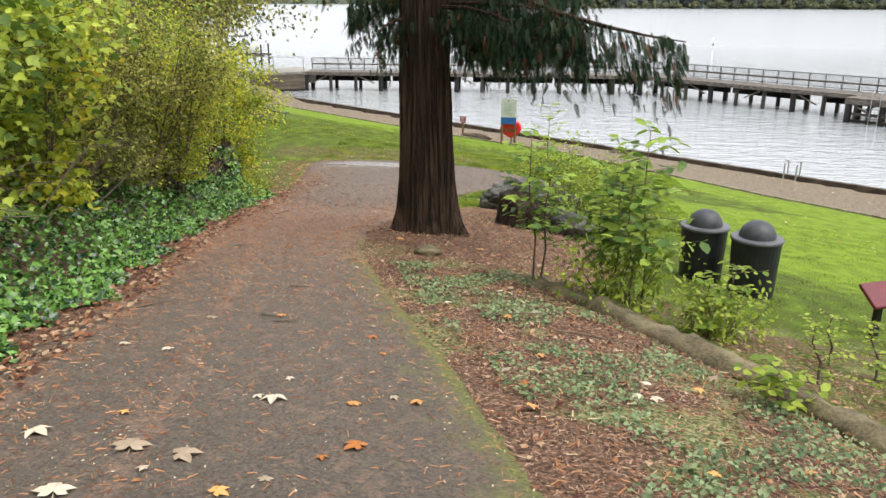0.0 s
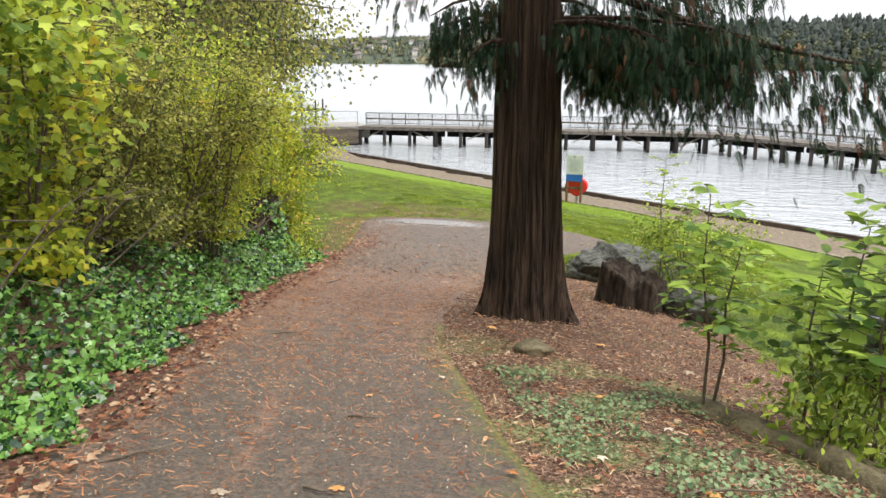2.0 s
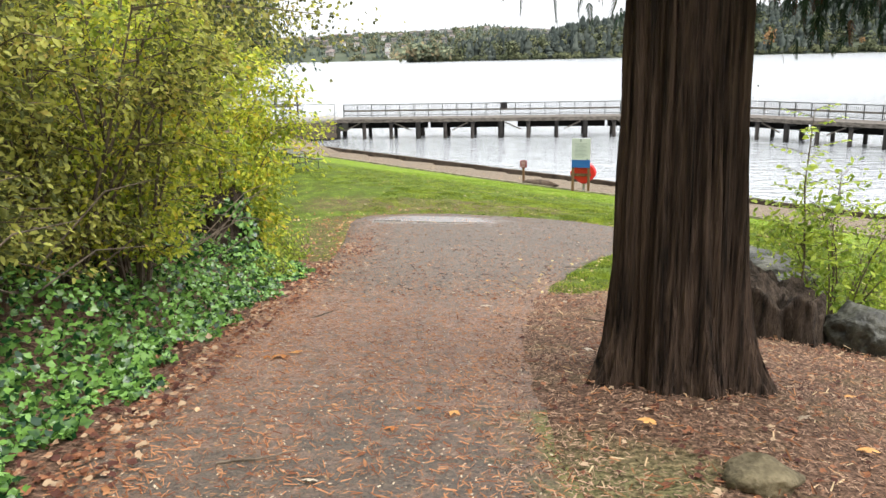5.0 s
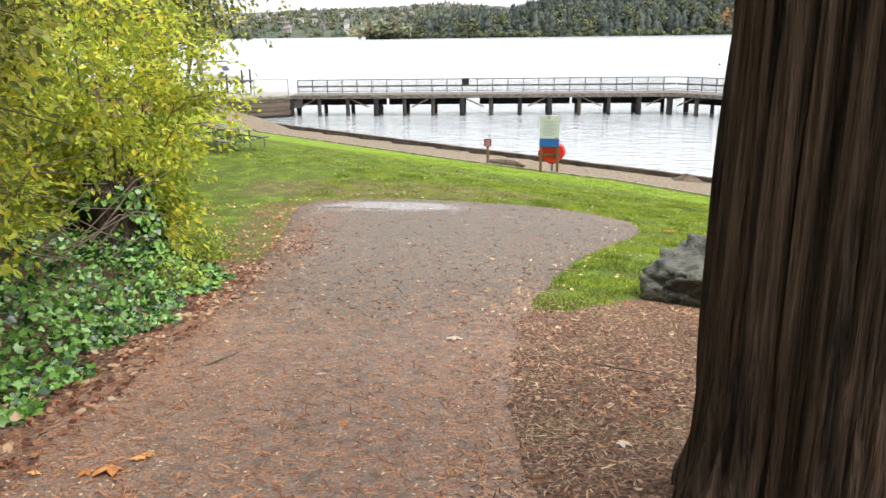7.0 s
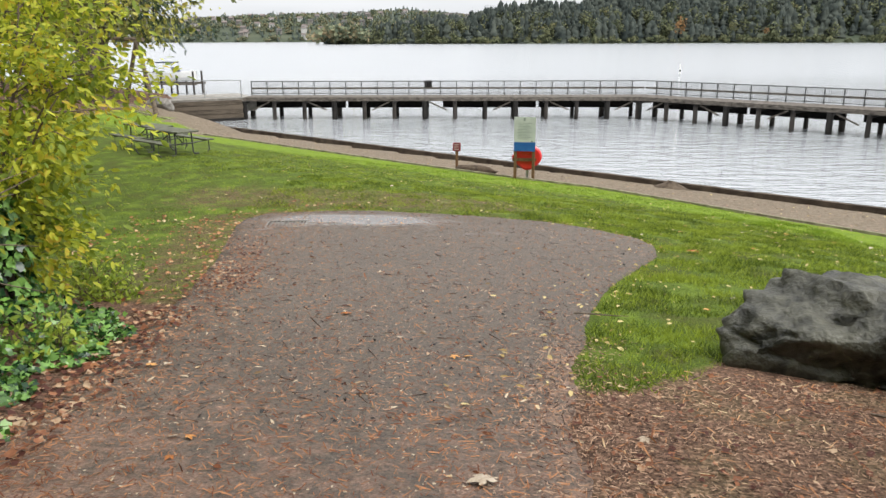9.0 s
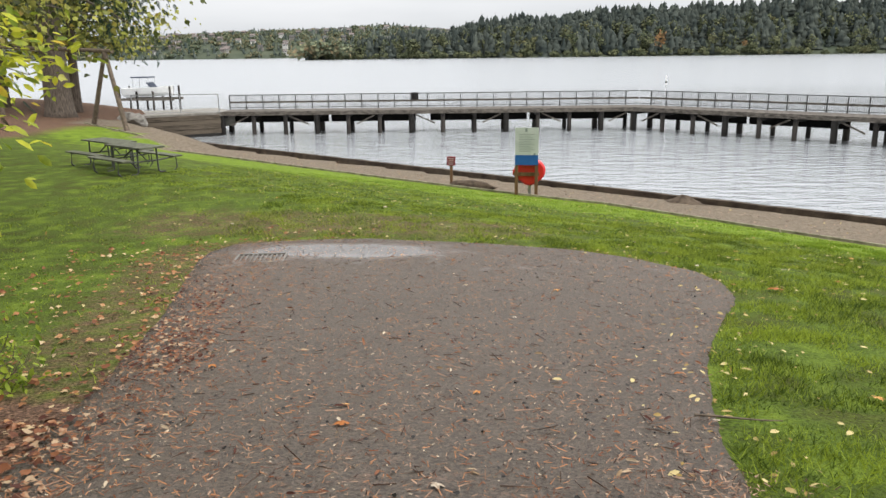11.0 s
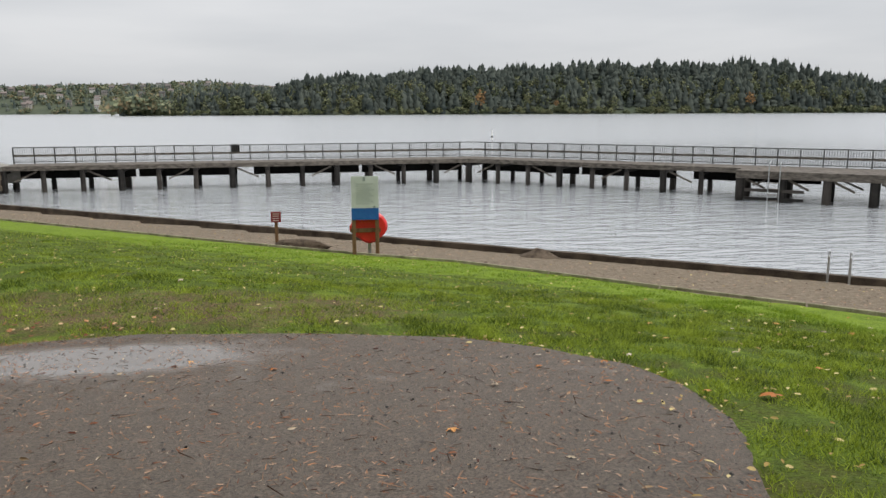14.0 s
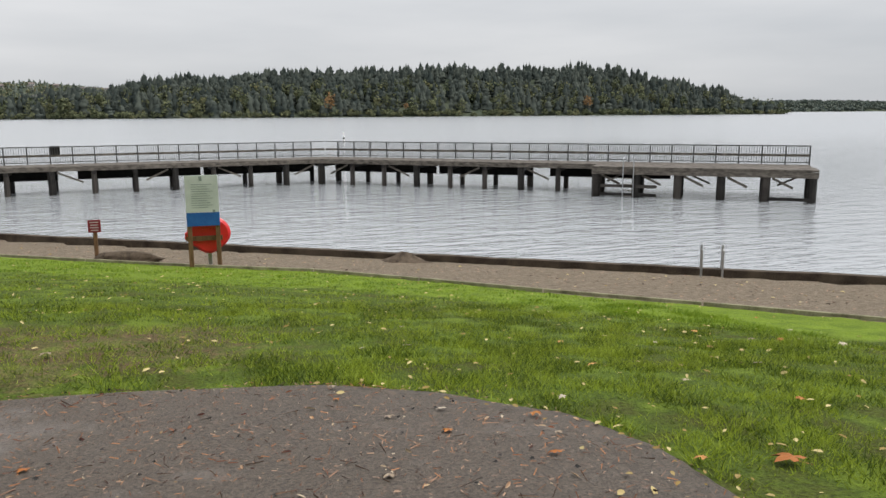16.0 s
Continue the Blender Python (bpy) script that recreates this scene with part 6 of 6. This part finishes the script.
def grass(name, n, xr, yr, h0, h1, w, label, near_only=False):
    x = xr[0] + (xr[1] - xr[0]) * rng.random(n)
    y = yr[0] + (yr[1] - yr[0]) * rng.random(n)
    ok = (~on_path(x, y, 0.03)) & (shore(x, y) > lawn_line(x) + 0.1) & (rng.random(n) > bare(x, y) * 1.15)
    tuft = np.array([noise.noise(Vector((a * 1.7, b * 1.7, 0))) for a, b in zip(x, y)])
    tuft = tuft + 0.45 * np.array([noise.noise(Vector((a * 5.5, b * 5.5, 4))) for a, b in zip(x, y)])
    ok &= rng.random(n) < 0.70 + 1.5 * tuft
    x, y, tuft = x[ok], y[ok], tuft[ok]
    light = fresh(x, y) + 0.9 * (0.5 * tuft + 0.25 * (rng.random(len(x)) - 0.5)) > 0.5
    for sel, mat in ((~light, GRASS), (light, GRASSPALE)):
        px, py, pt = x[sel], y[sel], tuft[sel]
        m = len(px)
        if m < 50:
            continue
        P = np.stack([px, py, ground_z(px, py) - 0.012], 1)
        A = np.stack([rng.normal(size=m) * 0.75, rng.normal(size=m) * 0.75, np.ones(m)], 1)
        hh = (h0 + (h1 - h0) * rng.random(m)) * (1 + 0.7 * pt)
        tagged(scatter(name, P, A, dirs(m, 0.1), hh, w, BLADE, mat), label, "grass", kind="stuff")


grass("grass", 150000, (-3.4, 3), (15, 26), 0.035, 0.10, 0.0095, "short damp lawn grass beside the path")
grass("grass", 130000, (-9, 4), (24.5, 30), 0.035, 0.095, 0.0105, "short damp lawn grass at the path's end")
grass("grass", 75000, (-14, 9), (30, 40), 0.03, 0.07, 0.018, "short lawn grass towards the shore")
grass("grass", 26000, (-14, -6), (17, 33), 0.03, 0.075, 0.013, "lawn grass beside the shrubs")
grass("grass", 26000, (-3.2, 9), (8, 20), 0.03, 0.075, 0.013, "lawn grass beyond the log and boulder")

# ---- litter ----


def litter(name, n, place, size, shape, mat, label, lift=0.012, width=0.9, tilt=0.25):
    x, y = place(n)
    m = len(x)
    path_top = np.where(on_path(x, y, -0.05), 0.042, 0.012)
    z = ground_z(x, y) + path_top + lift * rng.random(m)
    A = dirs(m, 0.12)
    N = np.array([0, -0.16, 1.0]) + tilt * rng.normal(size=(m, 3))
    L = size * (0.5 + rng.random(m))
    return tagged(scatter(name, np.stack([x, y, z], 1), A, N, L, L * width, shape, mat), label, "leaf litter", kind="stuff")


def place_path(n):
    y = -1 + 26 * rng.random(n)
    u = rng.random(n)
    x = left_edge(y) + (right_edge(y) - left_edge(y)) * u
    w = 0.25 + np.exp(-((y - 11) / 4.0) ** 2) + 0.8 * np.exp(-((u - 0.1) / 0.1) ** 2) + 0.6 * np.exp(-((u - 0.38) / 0.06) ** 2) * (y < 9)
    ok = rng.random(n) * 1.6 < w
    return x[ok], y[ok]


def place_bed(n):
    y = 0.5 + 15 * rng.random(n)
    x = right_edge(y) + 4.2 * rng.random(n)
    ok = rng.random(n) < bare(x, y)
    return x[ok], y[ok]


def place_left(n):
    y = -1 + 18 * rng.random(n)
    x = left_edge(y) + 0.32 - 0.65 * rng.random(n)
    return x, y


def place_drift(n):
    """Two heaps by the path's far left edge."""
    y = np.where(rng.random(n) < 0.5, 18.6 + 0.5 * rng.normal(size=n), 20.6 + 0.8 * rng.normal(size=n))
    x = left_edge(y) + 0.35 + 0.2 * rng.normal(size=n)
    return x, y


def place_lawn(n):
    x, y = -12 + 19 * rng.random(n), 16.5 + 22 * rng.random(n)
    ok = (~on_path(x, y)) & (shore(x, y) > lawn_line(x) + 0.2)
    return x[ok], y[ok]


def place_end(n):
    y = 14 + 11 * rng.random(n)
    x = left_edge(y) + (right_edge(y) - left_edge(y)) * rng.random(n)
    return x, y


litter("needle_litter", 80000, place_path, 0.038, CHIPS, NEEDLE, "reddish cedar needles scattered on the asphalt", 0.004, 0.12, 0.1)
def place_spill(n):
    y = 8.0 + 8.5 * rng.random(n)
    x = right_edge(y) - 0.05 + 0.18 * rng.normal(size=n)
    return x, y


litter("needle_litter", 5500, place_spill, 0.026, CHIPS, CHIP, "brown needles spilling from the bed over the path", 0.012, 0.18, 0.25)
litter("needle_litter", 75000, place_bed, 0.024, CHIPS, CHIP, "brown needles and bark bits in the bed", 0.02, 0.16, 0.3)
litter("leaf_litter", 4200, place_bed, 0.035, LOBED, REDLEAF, "brown dead leaves in the bed", 0.02)
litter("leaf_litter", 3000, place_left, 0.046, LOBED, REDLEAF, "brown leaves heaped along the path's edge", 0.03)
litter("leaf_litter", 650, place_drift, 0.036, LOBED, REDLEAF, "reddish leaves drifted along the path's edge", 0.03)
litter("leaf_litter", 9000, place_bed, 0.05, CHIPS, DRYLEAF, "dry cedar twigs and curled strips in the bed", 0.03, 0.13, 0.35)
litter("grit", 22000, place_path, 0.011, CHIPS, PALEBIT, "pale grit and husks on the asphalt", 0.003, 0.6, 0.2)
litter("leaf_litter", 650, place_path, 0.045, OVAL, DRYLEAF, "small dead leaves on the asphalt", 0.008)
litter("cone_litter", 800, place_end, 0.026, LOBED, DARKWOOD, "small dark cones and bark bits on the asphalt", 0.012, 0.7, 0.4)
litter("leaf_litter", 170, place_end, 0.055, OVAL, PALEBIT, "pale curled leaves on the wide end of the path", 0.014, 0.5, 0.4)
litter("twig_litter", 1500, place_end, 0.085, CHIPS, NEEDLEDARK, "thin brown twigs and needles on the wide end of the path", 0.008, 0.05, 0.12)
litter("leaf_litter", 240, place_end, 0.055, OVAL, REDLEAF, "small dead leaves on the wide end of the path", 0.012, 0.5, 0.4)
litter("leaf_litter", 6500, place_end, 0.026, CHIPS, CHIP, "bits of bark and cones on the wide end of the path", 0.008, 0.22)
litter("leaf_litter", 1300, place_lawn, 0.055, OVAL, YFALLEN, "pale yellow leaves lying on the lawn", 0.05)


def place_beach(n):
    x0 = -20 + 36 * rng.random(n)
    t = (x0 - 13.5) / ALONG.x
    s_ = 0.5 + 6.5 * rng.random(n)
    x = 13.5 + ALONG.x * t + INLAND.x * s_
    y = 33.4 + ALONG.y * t + INLAND.y * s_
    ok = s_ < lawn_line(x) - 0.2
    return x[ok], y[ok]


def place_right(n):
    y = 14.5 + 10 * rng.random(n)
    x = right_edge(y) + 0.35 * rng.normal(size=n)
    return x, y


def place_worn(n):
    y = 15 + 11 * rng.random(n)
    x = left_edge(y) - 2.2 * rng.random(n) ** 1.4
    return x, y


litter("leaf_litter", 170, place_right, 0.05, OVAL, YFALLEN, "yellow leaves gathered along the path's edge", 0.03)
litter("leaf_litter", 700, place_worn, 0.055, LOBED, DRYLEAF, "brown leaves on the worn grass beside the path", 0.03)
litter("beach_debris", 2200, place_beach, 0.045, CHIPS, CHIP, "bits of driftwood and gravel on the sand", 0.02, 0.5, 0.3)
litter("beach_debris", 160, place_beach, 0.08, OVAL, YFALLEN, "wet leaves lying on the sand", 0.02)


def maple_leaf_mesh():
    """A five-lobed leaf with a stalk, slightly curled."""
    bm = bmesh.new()
    out = []
    for k, (a, r) in enumerate([(-90, 0.12), (-66, 0.42), (-50, 0.50), (-30, 0.70), (-14, 0.52), (4, 0.66), (24, 1.0), (40, 0.72), (54, 0.50), (66, 0.72), (90, 1.1)]):
        out.append((radians(a), r))
    ring = out + [(math.pi - a, r) for a, r in out[1:-1][::-1]]
    c = bm.verts.new((0, 0, 0.09))
    vs = [bm.verts.new((0.5 * r * math.cos(a), 0.5 * r * math.sin(a), 0.085 - 0.09 * r * r * (1 + 0.5 * math.sin(5 * a)))) for a, r in ring]
    for k in range(len(vs)):
        bm.faces.new((c, vs[k], vs[(k + 1) % len(vs)]))
    s = [bm.verts.new(p) for p in ((-0.012, 0, 0.004), (0.012, 0, 0.004), (0.02, -0.5, 0.03), (0.005, -0.5, 0.03))]
    bm.faces.new(s)
    me = bpy.data.meshes.new("fallen_leaf")
    bm.to_mesh(me)
    bm.free()
    return me


LEAF_A, LEAF_B = maple_leaf_mesh(), maple_leaf_mesh()
LEAF_A.materials.append(PALELEAF)
ORANGELEAF = material("orange_leaf", (0.34, 0.12, 0.03), (0.58, 0.30, 0.10), 6, 0.7, 0.1, 60, obj=0.8)
LEAF_B.materials.append(ORANGELEAF)


def fallen_leaf(x, y, size, pale, turn, tip=0.0):
    ob = new("fallen_leaf", LEAF_A if pale else LEAF_B)
    top = 0.048 if bool(on_path(x, y, -0.03)) else 0.04
    size *= 0.85
    ob.matrix_basis = pose(x, y, zfun(x, y) + top, -9, 0, 0) @ pose(0, 0, 0, tip, tip * 0.6, turn) @ Matrix.Diagonal((size, size, size, 1))
    return tagged(ob, "pale curled maple leaf lying flat" if pale else "orange-brown maple leaf lying flat", "leaf", "fallen leaves")


for x, y, s, p, t in ((-1.89, 2.74, 0.25, 1, 20), (-1.5, 3.53, 0.21, 1, 190), (-1.62, 2.72, 0.22, 1, -60), (-0.86, 3.0, 0.19, 0, 70), (-1.94, 2.27, 0.22, 1, 30), (-1.71, 2.56, 0.09, 1, 110), (-1.15, 2.57, 0.10, 1, 15), (-0.99, 2.85, 0.09, 0, 200),
                      (-2.89, 4.27, 0.11, 1, 10), (-2.54, 4.24, 0.13, 1, 80), (-2.16, 5.32, 0.12, 0, 40), (-1.37, 5.19, 0.08, 1, 300), (-0.70, 3.67, 0.13, 0, 140), (-2.44, 2.81, 0.2, 1, 250), (-1.3, 2.42, 0.14, 0, 330), (-2.66, 5.1, 0.13, 1, 10),
                      (-3.52, 13.43, 0.2, 1, 40), (-4.64, 10.58, 0.2, 0, 150), (-4.59, 10.72, 0.1, 0, 50), (-5.91, 15.15, 0.12, 0, 10), (-5.81, 15.2, 0.11, 1, 100), (-4.93, 16.96, 0.15, 0, 50), (-6.27, 26.34, 0.2, 1, 90), (-2.82, 22.52, 0.11, 1, 120), (-0.68, 22.0, 0.28, 0, 20),
                      (-1.13, 22.18, 0.12, 0, 75), (-1.86, 22.51, 0.11, 0, 0), (-2.28, 23.11, 0.12, 0, 60), (-1.62, 23.27, 0.13, 0, 210), (-2.54, 23.54, 0.11, 1, 170), (-2.74, 24.4, 0.12, 1, 100), (-4.66, 23.45, 0.13, 0, 80), (0.12, 23.95, 0.13, 1, 40), (-4.92, 26.21, 0.18, 1, 140)):
    fallen_leaf(x, y, s, p, t, 6)
r = random.Random(5)
for _ in range(60):
    y = r.uniform(1, 24.5)
    x = r.uniform(float(left_edge(y)), float(right_edge(y)))
    fallen_leaf(x, y, r.uniform(0.06, 0.13), r.random() < 0.45, r.uniform(0, 360), r.uniform(-8, 8))
for _ in range(50):
    y = r.uniform(1, 15)
    x = float(right_edge(y)) + r.uniform(0.2, 3)
    if float(bare(x, y)) > 0.6:
        fallen_leaf(x, y, r.uniform(0.08, 0.16), r.random() < 0.35, r.uniform(0, 360), r.uniform(-14, 14))
for _ in range(40):
    y = r.uniform(17, 30)
    x = r.uniform(-10, 5)
    if not bool(on_path(x, y, 0.1)):
        fallen_leaf(x, y, r.uniform(0.08, 0.15), r.random() < 0.7, r.uniform(0, 360), r.uniform(-14, 14))


def twig(x, y, ln, turn, seed):
    rr = random.Random(seed)
    pts = [(ln * (u - 0.5), 0.05 * ln * rr.uniform(-1, 1), 0.012) for u in np.linspace(0, 1, 5)]
    ob = part("fallen_twig", tube(pts, [0.009, 0.008, 0.007, 0.005, 0.003], 5), TWIG)
    ob.matrix_basis = pose(x, y, zfun(x, y) + 0.045, -8, 0, turn)
    return tagged(ob, "thin brown twig lying on the ground", "twig", "fallen twigs")


for i, (x, y, ln, t) in enumerate(((-2.6, 17.2, 0.5, -5), (-0.3, 6.0, 0.6, 20), (-3.9, 8.6, 0.35, 30), (0.4, 5.6, 0.8, -15), (-2.2, 12.7, 0.6, -20), (-5.0, 12.4, 0.4, 60), (-1.1, 14.6, 0.5, -25), (-3.3, 5.4, 0.4, 45), (-2.41, 6.4, 0.2, 5), (-2.23, 5.27, 0.18, -8), (-2.05, 5.14, 0.2, 12))):
    twig(x, y, ln, t, i)
